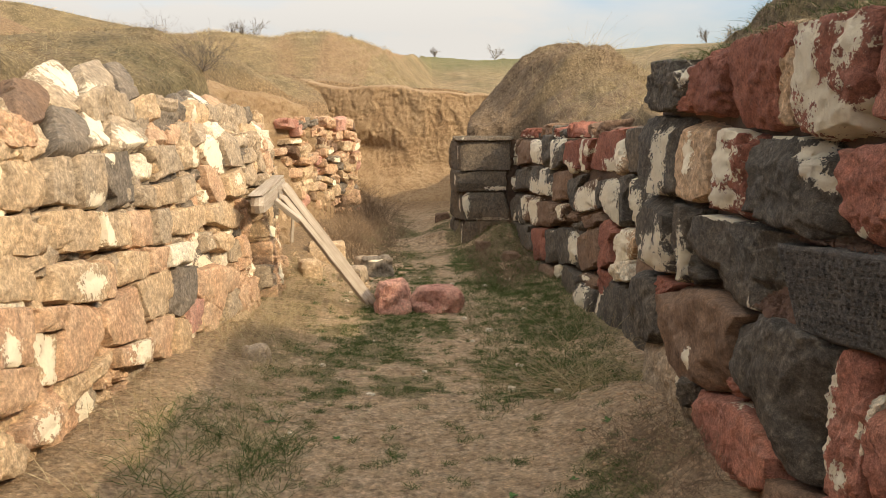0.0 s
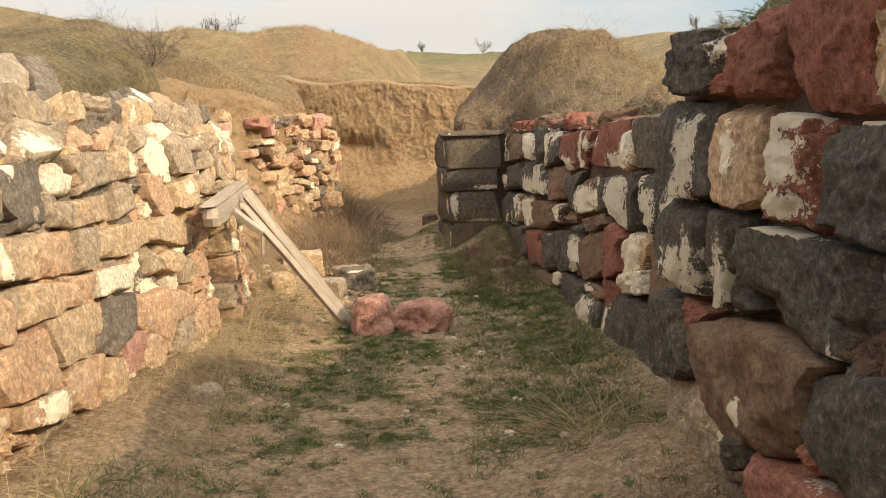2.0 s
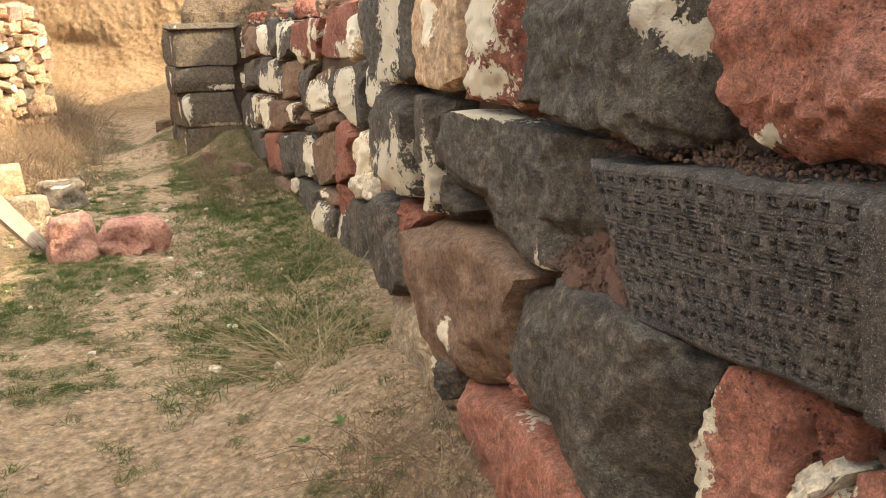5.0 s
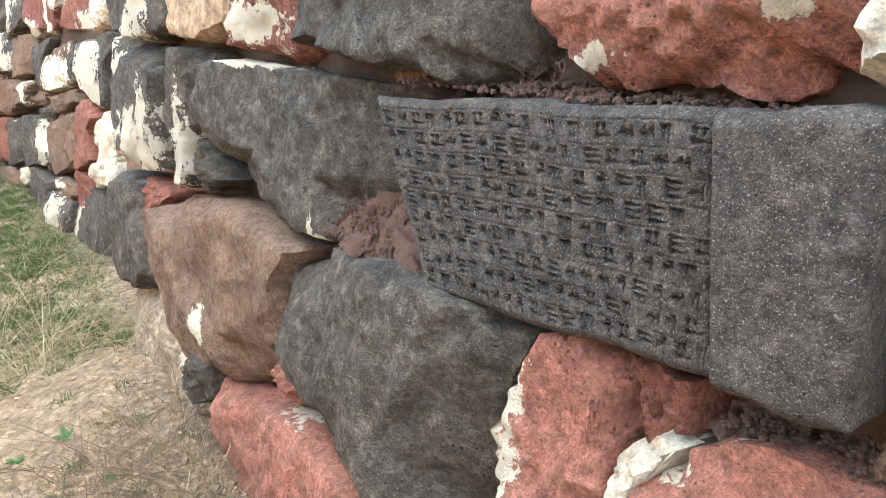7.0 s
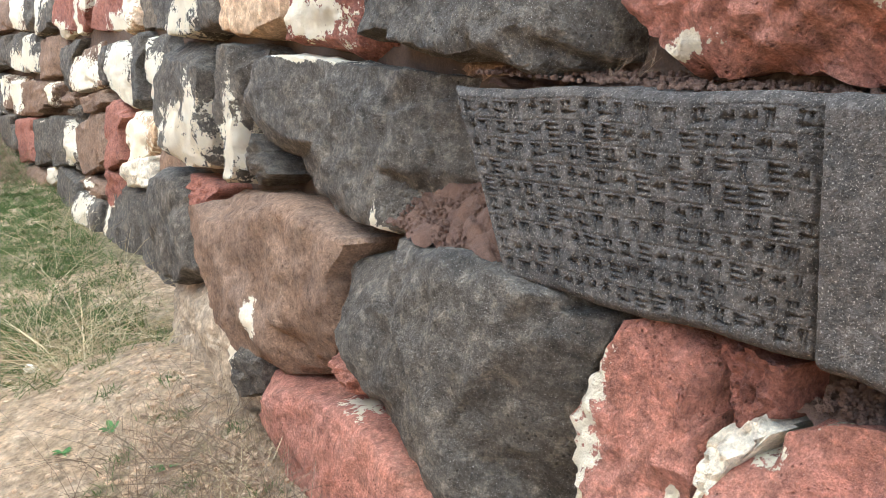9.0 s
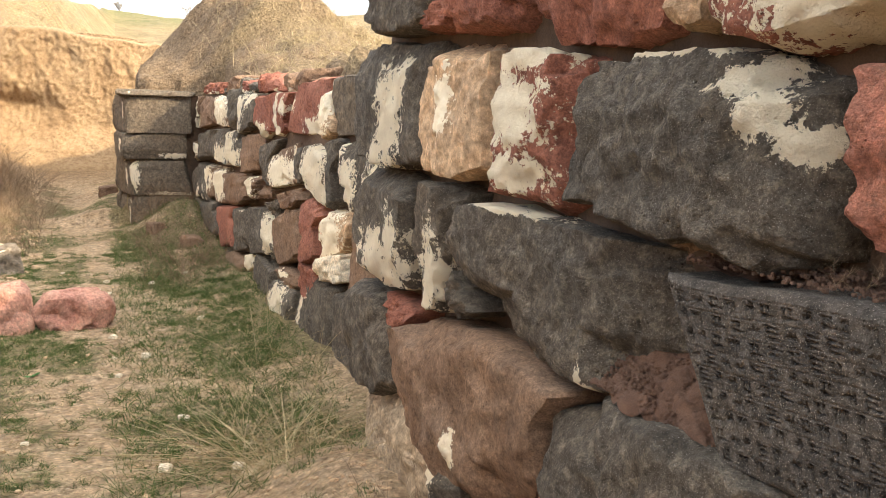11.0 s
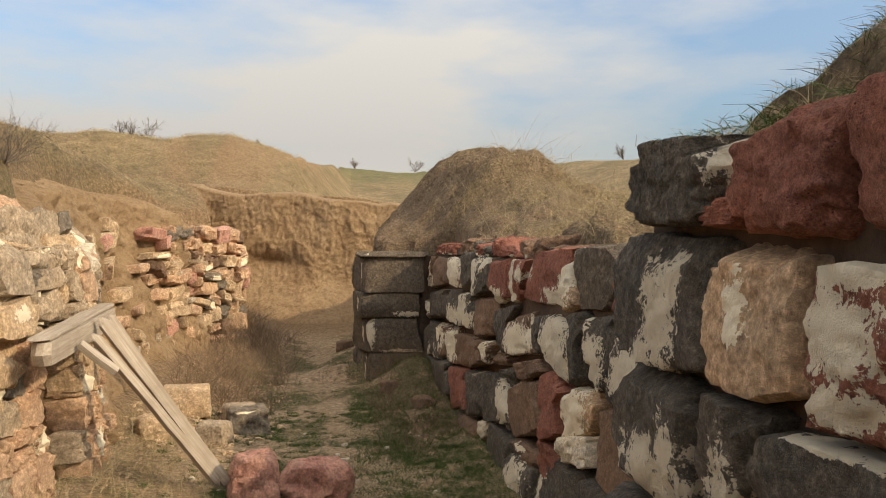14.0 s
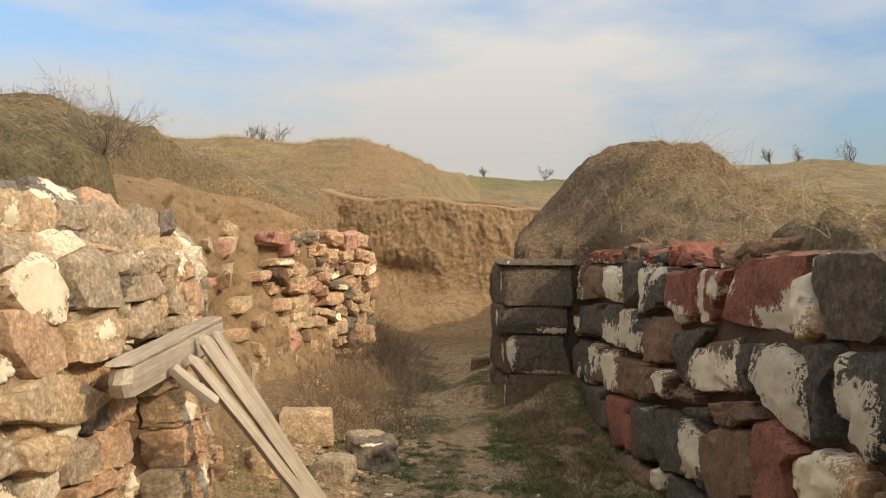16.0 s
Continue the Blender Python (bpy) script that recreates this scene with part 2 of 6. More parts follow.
def wood_material():
    m, t, b = nodes_of("weathered_wood", 0.75)
    p = place(t)
    mp = t.nodes.new("ShaderNodeMapping")
    mp.inputs["Scale"].default_value = (60, 60, 3)
    t.links.new(p, mp.inputs["Vector"])
    grain, blot = tex(t, "noise", 1.0, 6, 0.65, mp.outputs[0]), tex(t, "noise", 6, 5, 0.6, p)
    col = mix(t, steps(t, grain, 0.35, 0.65), (0.30, 0.235, 0.17), (0.46, 0.385, 0.295))
    col = mix(t, steps(t, blot, 0.45, 0.7, 0, 0.6), col, (0.26, 0.20, 0.14))
    t.links.new(col, b.inputs["Base Color"])
    relief(t, b, grain, 0.5, 0.004)
    return m


M_WOOD = wood_material()


# ---- mesh helpers ----
def lattice(p, seed):
    """Value noise in [-1, 1] at the rows of p."""
    i = np.floor(p).astype(np.int64)
    f = p - i
    f = f * f * (3 - 2 * f)
    out = np.zeros(len(p))
    for a in (0, 1):
        for b_ in (0, 1):
            for c in (0, 1):
                n = (i[:, 0] + a) * 73856093 ^ (i[:, 1] + b_) * 19349663 ^ (i[:, 2] + c) * 83492791 ^ (seed * 2654435 + 12345)
                n = (n ^ (n >> 13)) * 1274126177 & 0x7FFFFFFF
                n = (n ^ (n >> 16)) & 0xFFFF
                w = (f[:, 0] if a else 1 - f[:, 0]) * (f[:, 1] if b_ else 1 - f[:, 1]) * (f[:, 2] if c else 1 - f[:, 2])
                out += w * (n / 32767.5 - 1)
    return out


def cloud(p, scale, seed, octaves=3):
    return sum(lattice(p * scale * 2 ** k + 17.3 * k, seed + k) / 2 ** k for k in range(octaves))


CUBES = {}


def cube_grid(nu, nv, nw):
    """Points of a cube's skin in [-1, 1], cut into nu, nv, nw cells, and its quads."""
    key = (nu, nv, nw)
    if key not in CUBES:
        ids, pts, quads = {}, [], []

        def vid(a, b_, c):
            k = (a, b_, c)
            if k not in ids:
                ids[k] = len(pts)
                pts.append((2 * a / nu - 1, 2 * b_ / nv - 1, 2 * c / nw - 1))
            return ids[k]
        n = (nu, nv, nw)
        for ax in range(3):
            a1, a2 = (ax + 1) % 3, (ax + 2) % 3
            for side in (0, n[ax]):
                for i in range(n[a1]):
                    for j in range(n[a2]):
                        q = []
                        for di, dj in ((0, 0), (1, 0), (1, 1), (0, 1)):
                            k = [0, 0, 0]
                            k[ax], k[a1], k[a2] = side, i + di, j + dj
                            q.append(vid(*k))
                        quads.append(q if side else q[::-1])
        CUBES[key] = (np.array(pts), quads)
    return CUBES[key]


def mesh_of(name, verts, faces, material, smooth=True):
    me = bpy.data.meshes.new(name)
    me.from_pydata(verts.tolist() if hasattr(verts, "tolist") else verts, [], faces)
    me.materials.append(material)
    if smooth:
        me.polygons.foreach_set("use_smooth", [True] * len(me.polygons))
    return me


def float_attribute(me, name, values):
    a = me.attributes.new(name, "FLOAT", "POINT")
    a.data.foreach_set("value", np.asarray(values, dtype=np.float32))


def under(ob, parent, label=""):
    ob.parent = parent
    if label:
        ob["label"] = label
    return ob


def empty(name, at=(0, 0, 0)):
    ob = new(name)
    ob.location = at
    return ob


SEED = [100]


def rock_shape(corners, out, depth, cells, chips=9, bulge=0.010, power=18, rough=0.006, lime=(), facets=4, cuts=(), outline=None, at=None):
    """A worn block. corners: far-bottom, near-bottom, near-top, far-top of its front face; out: the way it faces.
    lime: patches (across, up, half width, half height) in the face's own 0 to 1. Returns points, quads, lime."""
    SEED[0] += 1
    rng = np.random.RandomState(SEED[0])
    pts, quads = cube_grid(*cells)
    q = pts / (np.abs(pts) ** power).sum(axis=1, keepdims=True) ** (1 / power)
    for _ in range(chips):
        n = rng.normal(size=3) * (1, 1, 0.8)
        n[2] = abs(n[2])
        n /= np.linalg.norm(n)
        reach = np.abs(n).sum()
        d = reach * rng.uniform(0.74, 0.97)
        q -= np.maximum(0, q @ n - d)[:, None] * n * 0.9
    for _ in range(facets):
        n = np.array((rng.normal(0, 0.28), rng.normal(0, 0.30), 1.0))
        n /= np.linalg.norm(n)
        d = np.abs(n).sum() * rng.uniform(0.78, 0.93)
        q -= np.maximum(0, q @ n - d)[:, None] * n
    for nx, ny, nz, d in cuts:
        n = np.array((nx, ny, nz)) / math.sqrt(nx * nx + ny * ny + nz * nz)
        q -= np.maximum(0, q @ n - d / math.sqrt(nx * nx + ny * ny + nz * nz))[:, None] * n
    q = q * np.array((1.012, 1.015, 1.0))
    o = np.array(out, float)
    o /= np.linalg.norm(o)
    w = (q[:, 2:3] - 1) / 2 * depth
    if outline is None:
        a, b_, c, d = (np.array(v, float) for v in corners)
        u, v = (q[:, 0:1] + 1) / 2, (q[:, 1:2] + 1) / 2
        face = a * (1 - u) * (1 - v) + b_ * u * (1 - v) + c * u * v + d * (1 - u) * v
        centre = (a + b_ + c + d) / 4 - o * depth / 2
        size = max(0.12, min(np.linalg.norm(b_ - a), np.linalg.norm(d - a)))
    else:
        face, u, v, size = spread_over(q, np.array(outline, float), at)
        centre = face.mean(axis=0) - o * depth / 2
    p = face + o * w
    away = p - centre
    away /= np.linalg.norm(away, axis=1, keepdims=True)
    k = cloud(p, 2.6 / size, SEED[0], 2) * bulge + cloud(p, 11 / size, SEED[0] + 7, 3) * rough
    k = k - np.abs(cloud(p, 3.4 / size, SEED[0] + 11, 3)) * bulge * 0.9
    p = p + away * k[:, None] + o * (cloud(p, 5 / size, SEED[0] + 3, 2) * bulge * 0.8)[:, None]
    lim = np.full(len(p), -1.2)
    for cu, cv, ru, rv in lime:
        e = 1 - np.sqrt(((u[:, 0] - cu) / ru) ** 2 + ((v[:, 0] - cv) / rv) ** 2)
        lim = np.maximum(lim, np.clip(e, -1.2, 0.9))
    return p, quads, lim


def spread_over(q, poly, at):
    """Stretches the skin of a block over a many-sided face. poly: its corners (along the wall, up); at: the wall's surface.
    Returns points, the face's own 0 to 1 across and up, and its size."""
    poly = poly.mean(axis=0) + (poly - poly.mean(axis=0)) * 0.972
    lo, hi = poly.min(axis=0), poly.max(axis=0)
    edge = np.roll(poly, -1, axis=0) - poly
    cross = poly[:, 0] * np.roll(poly, -1, axis=0)[:, 1] - np.roll(poly, -1, axis=0)[:, 0] * poly[:, 1]
    mid = ((poly + np.roll(poly, -1, axis=0)) * cross[:, None]).sum(axis=0) / (3 * cross.sum())
    way = np.stack([-q[:, 0] * (hi[0] - lo[0]), q[:, 1] * (hi[1] - lo[1])], axis=1)
    way /= np.linalg.norm(way, axis=1, keepdims=True) + 1e-12
    reach = np.full(len(q), np.inf)
    for p, e in zip(poly, edge):
        det = way[:, 0] * -e[1] + way[:, 1] * e[0]
        det = np.where(np.abs(det) < 1e-9, 1e-9, det)
        d = p - mid
        t = (d[0] * -e[1] + d[1] * e[0]) / det
        k = (way[:, 0] * d[1] - way[:, 1] * d[0]) / det
        reach = np.where((t > 0) & (k > -1e-6) & (k < 1 + 1e-6), np.minimum(reach, t), reach)
    reach = np.where(np.isfinite(reach), reach, 0.0)
    flat = mid + way * (reach * np.maximum(np.abs(q[:, 0]), np.abs(q[:, 1])))[:, None]
    u, v = (hi[0] - flat[:, 0:1]) / (hi[0] - lo[0]), (flat[:, 1:2] - lo[1]) / (hi[1] - lo[1])
    return at(flat[:, 0], flat[:, 1]), u, v, max(0.10, min(hi - lo))


def rock(name, kind, corners, out, depth, cells, parent=None, label="", **how):
    p, quads, lim = rock_shape(corners, out, depth, cells, **how)
    me = mesh_of(name, p, quads, STONE[kind])
    me.set_sharp_from_angle(angle=radians(38))
    float_attribute(me, "lime", lim)
    ob = new(name, me)
    if parent is not None:
        ob.parent = parent
    if label:
        ob["label"] = label
    return ob


def prism(name, pts, z0, z1, material):
    bm = bmesh.new()
    lo = [bm.verts.new((x, y, z0)) for x, y in pts]
    hi = [bm.verts.new((x, y, z1)) for x, y in pts]
    n = len(pts)
    bm.faces.new(lo[::-1])
    bm.faces.new(hi)
    for i in range(n):
        bm.faces.new((lo[i], lo[(i + 1) % n], hi[(i + 1) % n], hi[i]))
    bmesh.ops.recalc_face_normals(bm, faces=bm.faces)
    me = bpy.data.meshes.new(name)
    bm.to_mesh(me)
    bm.free()
    me.materials.append(material)
    return new(name, me)


# ---- the lie of the land ----
def smooth(a, b_, x):
    k = np.clip((x - a) / (b_ - a), 0, 1)
    return k * k * (3 - 2 * k)


def right_edge(y):
    """x of the foot of the stone walls and of the mound on the sunless side."""
    return np.interp(y, [-6, 2.1, 3, 4.85, 4.98, 6.7, 12.12, 12.3, 13.5, 16, 18.2], [1.37, 1.37, 1.3, 1.3, 1.66, 1.6, 1.3, 0.3, 0.38, 1.2, 1.9])


def left_edge(y):
    return np.interp(y, [-6, 4, 6, 7, 8.4, 9.2, 10.5, 12.0, 12.7, 13.4, 18.2], [-1.92, -1.9, -1.87, -1.75, -1.72, -1.95, -2.1, -1.98, -1.72, -1.4, -2.2])


EYE_X, EYE_Y, EYE_Z = 0.15, 2.4, 1.62
RIDGE_AZ = [-180, -90, -60, -38, -30, -26, -24, -22, -20, -18, -16, -14, -12, -10, -8, -6, -4, -2, 0, 5.4, 17.8, 21, 25.3, 45, 90, 180]
RIDGE_EL = [4, 7, 9, 10.2, 9.4, 8.6, 8.1, 7.7, 7.3, 7.2, 7.4, 7.35, 7.1, 7.3, 7.4, 7.1, 6.35, 5.6, 5.35, 5.2, 6.0, 6.2, 5.5, 5.5, 5, 4]
RIDGE_R = [60, 40, 28, 22, 21, 21, 21, 21, 21, 21, 21, 21, 21.5, 22, 22, 24, 28, 50, 90, 95, 60, 50, 50, 60, 60, 60]


def land(x, y):
    """Height of the ground and its colour fields at arrays x, y."""
    p = np.stack([x, y, np.zeros_like(x)], axis=1)
    r = np.hypot(x - EYE_X, y - EYE_Y)
    az = np.degrees(np.arctan2(x - EYE_X, y - EYE_Y))
    el, big_r = np.interp(az, RIDGE_AZ, RIDGE_EL), np.interp(az, RIDGE_AZ, RIDGE_R)
    top = EYE_Z + np.minimum(r, big_r) * np.tan(np.radians(el)) * (0.25 + 0.75 * smooth(0.12, 0.97, r / big_r))
    top = top - np.maximum(0, r - big_r) * 0.10
    top = np.maximum(top, -3.0)
    top = top + cloud(p, 0.25, 5, 3) * 0.35 * smooth(9, 40, r) * (1 - smooth(0.8, 1, r / big_r) * 0.6) + cloud(p, 0.9, 9, 3) * 0.07
    # banks beside the trench
    near_right = np.interp(y, [-6, 4.6, 5.2, 8, 12, 20], [2.02, 2.02, 1.66, 1.62, 1.62, 1.9])
    off_r = np.maximum(0, x - right_edge(y))
    bank = near_right + 0.78 * smooth(-0.05, 1.05, off_r) * (1 - smooth(3.9, 4.9, y)) + 0.50 * smooth(0.4, 3.2, off_r) * smooth(4.6, 6, y)
    shoulder = sum(1 - (1 - np.clip((x - right_edge(y - k) + 0.1) / 1.6, 0, 1)) ** 1.5 for k in (0, 0.3, 0.6, 0.9)) / 4
    bank = bank + 1.21 * shoulder * np.exp(-((x - 1.7) / np.where(x > 1.7, 1.40, 1.9)) ** 2 - ((y - 13.0) / 2.7) ** 2) + cloud(p, 1.9, 31, 3) * 0.06 + cloud(p, 5, 33, 3) * 0.06
    clump = np.exp(-((x - 2.15) / 0.42) ** 4 - ((y - 7.5) / 0.55) ** 4)
    bank = bank + clump * (0.10 + 0.16 * cloud(p, 5, 35, 3))
    top_r = bank * (1 - smooth(3.0, 10.0, off_r)) + top * smooth(3.0, 10.0, off_r)
    near_left = np.interp(y, [-6, 3.5, 5.5, 7.5, 8.8, 10.5, 12, 13, 17.5], [1.86, 1.86, 1.82, 1.95, 2.25, 2.4, 2.32, 2.1, 2.5])
    off_l = np.maximum(0, left_edge(y) - x)
    bank = near_left + 0.42 * smooth(0.0, 1.1, off_l) + cloud(p, 1.4, 41, 3) * 0.07
    top_l = bank * (1 - smooth(2.0, 9.0, off_l)) + top * smooth(2.0, 9.0, off_l)
    top_e = 2.55 - 0.06 * x + 0.12 * cloud(p, 0.9, 51, 2) + (y - 18.2) * 0.02
    top_e = top_e * (1 - smooth(18.3, 21.5, y)) + top * smooth(18.3, 21.5, y)
    # how far outside the trench
    out_r, out_l, out_e = x - right_edge(y), left_edge(y) - x, y - (18.2 + 0.25 * cloud(p, 0.6, 61, 2))
    out_s = -5.0 - y
    wl = np.interp(y, [-6, 8.2, 9.3, 11.6, 12.4, 13.2, 18], [0.55, 0.5, 0.9, 0.75, 0.3, 0.25, 0.5])
    wr = np.interp(y, [-6, 11.9, 13.2, 14, 18], [0.2, 0.2, 0.25, 0.7, 0.9])
    floor = 0.02 + 0.33 * smooth(12.5, 17.5, y) + cloud(p, 1.3, 71, 4) * 0.022 + cloud(p, 7, 73, 2) * 0.007
    floor = floor + 0.22 * np.exp(-((out_r + 0.15) / 0.42) ** 2) * np.interp(y, [-6, 3.2, 4.3, 5.2, 9.5, 11.5], [1, 1.1, 1.0, 0.35, 0.3, 0.9])
    floor = floor + 0.24 * np.exp(-((x - 0.85) / 0.42) ** 2 - ((y - 11.45) / 0.55) ** 2)
    floor = floor + 0.24 * np.exp(-((out_l + 0.15) / 0.55) ** 2) * np.interp(y, [-6, 5, 7, 8.4, 9.3, 12], [1, 1, 0.5, 0.5, 1.6, 1.8])
    kr, kl, ke, ks = smooth(0.12, 1, (out_r + 0.0) / wr), smooth(0.1, 1.0, out_l / wl), smooth(0.15, 0.5, out_e), smooth(0, 4, out_s)
    z = floor * (1 - kr) + top_r * kr
    z = z * (1 - kl) + (top_l + 0.5 * kl * (1 - kl) * cloud(p, 2.2, 45, 4) * smooth(8.2, 9, y) + 0.035 * cloud(p, 8, 47, 3) * smooth(8.2, 9, y)) * kl
    z = np.where(ke > 0, np.maximum(z, z * (1 - ke) + top_e * ke), z)
    z = np.where(y > 18.4, np.where(np.abs(x) < 3.0, top_e, z * (1 - smooth(18.4, 21, y)) + top_e * smooth(18.4, 21, y)), z)
    z = z * (1 - ks) + 2.0 * ks
    # colour fields
    outside = np.clip(np.maximum.reduce([kr, kl, ke, ks]), 0, 1)
    path_x = np.interp(y, [-6, 2, 4, 5.5, 7, 8.5, 10, 12, 16], [0.0, 0.0, 0.05, 0.2, 0.3, 0.22, 0.0, -0.15, -0.4])
    path = np.exp(-((x - path_x - 0.12 * cloud(p, 1.1, 83, 2)) / 0.25) ** 2)
    green = 0.62 - 0.62 * path + 0.45 * cloud(p, 2.3, 81, 3) + 0.4 * cloud(p, 8, 84, 2)
    green = green - 0.65 * np.exp(-((y - 4.3 - 0.25 * x) / 0.45) ** 2) - 0.45 * smooth(0.35, 1.1, -x) - 0.5 * np.exp(-((out_r + 0.15) / 0.3) ** 2) * (1 - smooth(4.4, 5.0, y))
    green = green - 0.2 * (1 - smooth(4.6, 5.4, y)) + 0.15 * smooth(9, 10.5, y) - 0.4 * smooth(13, 15, y)
    dry = outside * 1.0 + 0.55 * np.exp(-((out_l + 0.45) / 0.5) ** 2) * smooth(5.0, 6.2, y)
    meadow = smooth(55, 80, r) * (az > -4) * (az < 40) * 0.9
    bare = 0.9 * np.clip(4 * kl * (1 - kl), 0, 1) * smooth(8.2, 9, y) + 0.8 * smooth(0.7, 0.2, out_l) * smooth(8.6, 9.3, y) * (out_l > -0.7)
    bare = np.maximum(bare, smooth(14.5, 16.5, y) * (1 - smooth(18.5, 18.9, y)) * (1 - kr))
    trail = np.exp(-((az + 11.7 + 0.02 * (r - 40)) / 0.9) ** 2) * smooth(14, 17, r) * (1 - smooth(20.6, 21.6, r))
    bare = np.maximum(bare, trail * 0.9)
    bare = np.maximum(bare, 0.55 * np.exp(-((out_l + 0.15) / 0.35) ** 2) * (1 - smooth(6.2, 7.2, y)) * (out_l < 0.1))
    soil = smooth(8.5, 10.5, y) * (1 - smooth(14, 16, y)) * (out_r > 0) * np.clip(1.3 - 0.62 * (x - 1.3) + 0.6 * cloud(p, 2.2, 87, 3), 0, 1) * 0.95
    soil = np.maximum(soil, (out_r > 0) * (y < 9.5) * (off_r < 4) * np.clip(0.25 + 0.8 * cloud(p, 1.7, 89, 3), 0, 0.85))
    soil = np.maximum(soil, clump * 0.7)
    return z, green, dry, meadow, np.clip(bare, 0, 1), soil


def axis(lo, hi, step, reach, grow=1.16):
    a = list(np.arange(lo, hi + step / 2, step))
    d = step
    while a[-1] < reach:
        d *= grow
        a.append(a[-1] + d)
    d = step
    while a[0] > -reach:
        d *= grow
        a.insert(0, a[0] - d)
    return np.array(a)


def build_ground():
    xs, ys = axis(-3.6, 3.6, 0.055, 900), axis(1.5, 19.5, 0.07, 900)
    gx, gy = np.meshgrid(xs, ys)
    z, green, dry, meadow, bare, soil = land(gx.ravel(), gy.ravel())
    verts = np.stack([gx.ravel(), gy.ravel(), z], axis=1)
    nx, ny = len(xs), len(ys)
    i = (np.arange(ny - 1)[:, None] * nx + np.arange(nx - 1)[None, :]).ravel()
    faces = np.stack([i, i + 1, i + 1 + nx, i + nx], axis=1).tolist()
    me = mesh_of("ground", verts, faces, M_GROUND)
    for k, v in (("green", green), ("dry", dry), ("meadow", meadow), ("bare", bare), ("soil", soil)):
        float_attribute(me, k, v)
    return tagged(new("ground", me), "trodden earth trench floor between dry grassy banks and hills", "ground", kind="structure")


build_ground()


def height(x, y):
    return float(land(np.array([float(x)]), np.array([float(y)]))[0][0])


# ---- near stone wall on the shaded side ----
wall_near = prism("wall_near", [(1.36, -4.6), (1.38, 2.1), (1.30, 3.0), (1.29, 4.86), (1.75, 4.86), (1.75, -4.6)], -0.3, 1.93, M_GAPSHADE)
tagged(wall_near, "dry stone wall of dark basalt and red tuff blocks with lime remains", "stone wall", kind="structure")


FACE_Y, FACE_X = [2.1, 2.3, 2.6, 2.9, 3.4, 4.0, 4.6], [1.27, 1.235, 1.20, 1.165, 1.185, 1.14, 1.15]


def face_x(y):
    return float(np.interp(y, FACE_Y, FACE_X))


def near_stone(kind, outline, lime=(), x=0.0, cells=(40, 32, 8), depth=0.42, **how):
    """A block of the near wall with a face of many corners (y, z); x: how far it stands back."""
    at = lambda y, z: np.stack([np.interp(y, FACE_Y, FACE_X) + x + 0.02 * (z - 1), y, z], axis=1)
    how = {"rough": 0.010, "facets": 4, "chips": 6, "power": 16, **how}
    return rock("stone", kind, None, (-1, 0.03, 0.03), depth, cells, wall_near, lime=lime, outline=outline, at=at, **how)


# top course
near_stone("basalt", ((4.74, 2.01), (4.05, 1.96), (4.02, 1.88), (4.16, 1.76), (4.27, 1.715), (4.68, 1.73), (4.84, 1.79)), ((0.92, 0.72, 0.14, 0.40),), cuts=((0.8, 0.1, 0.6, 1.05),))
near_stone("maroon", ((4.09, 1.80), (4.28, 1.75), (4.28, 1.71), (4.05, 1.70), (4.03, 1.74)), x=0.01, cells=(12, 10, 6))
near_stone("maroon", ((3.98, 1.95), (3.80, 2.0), (3.58, 1.99), (3.63, 1.82), (3.64, 1.72), (3.70, 1.68), (4.01, 1.69), (4.07, 1.77)))
near_stone("maroon", ((3.575, 1.99), (2.97, 2.0), (2.94, 1.92), (3.06, 1.74), (3.09, 1.64), (3.20, 1.605), (3.48, 1.63), (3.62, 1.71)), ((0.99, 0.25, 0.05, 0.2),), bulge=0.014)
near_stone("tan", ((3.06, 2.0), (2.93, 2.0), (2.92, 1.85), (2.94, 1.62), (3.07, 1.63), (3.05, 1.78)), x=0.01, cells=(14, 22, 6))
near_stone("maroon", ((2.92, 1.98), (2.46, 1.97), (2.48, 1.75), (2.55, 1.585), (2.82, 1.585), (2.93, 1.63)), ((0.2, 0.6, 0.26, 0.5), (0.65, 0.12, 0.5, 0.2), (0.78, 0.75, 0.16, 0.2), (0.5, 0.35, 0.2, 0.15)), x=-0.02)
near_stone("red", ((2.45, 2.0), (1.95, 2.0), (1.95, 1.61), (2.50, 1.60)))
# second course
near_stone("basalt", ((4.98, 1.71), (4.15, 1.70), (4.19, 1.51), (4.20, 1.31), (4.66, 1.26), (4.96, 1.25), (5.02, 1.58)), ((0.58, 0.42, 0.17, 0.40), (0.42, 0.12, 0.14, 0.12), (0.70, 0.66, 0.1, 0.2)), x=0.012)
near_stone("tan", ((4.14, 1.70), (3.82, 1.665), (3.76, 1.64), (3.77, 1.45), (3.76, 1.33), (3.93, 1.285), (4.17, 1.30), (4.20, 1.43)), ((0.45, 0.5, 0.12, 0.25),), x=0.01)
near_stone("maroon", ((3.77, 1.60), (3.69, 1.635), (3.50, 1.635), (3.34, 1.60), (3.37, 1.42), (3.35, 1.29), (3.45, 1.25), (3.69, 1.28), (3.77, 1.37)), ((0.40, 0.62, 0.40, 0.30), (0.45, 0.98, 0.45, 0.12), (0.52, 0.22, 0.3, 0.14)), x=-0.005, cuts=((0.9, 0.0, 0.5, 1.13),))
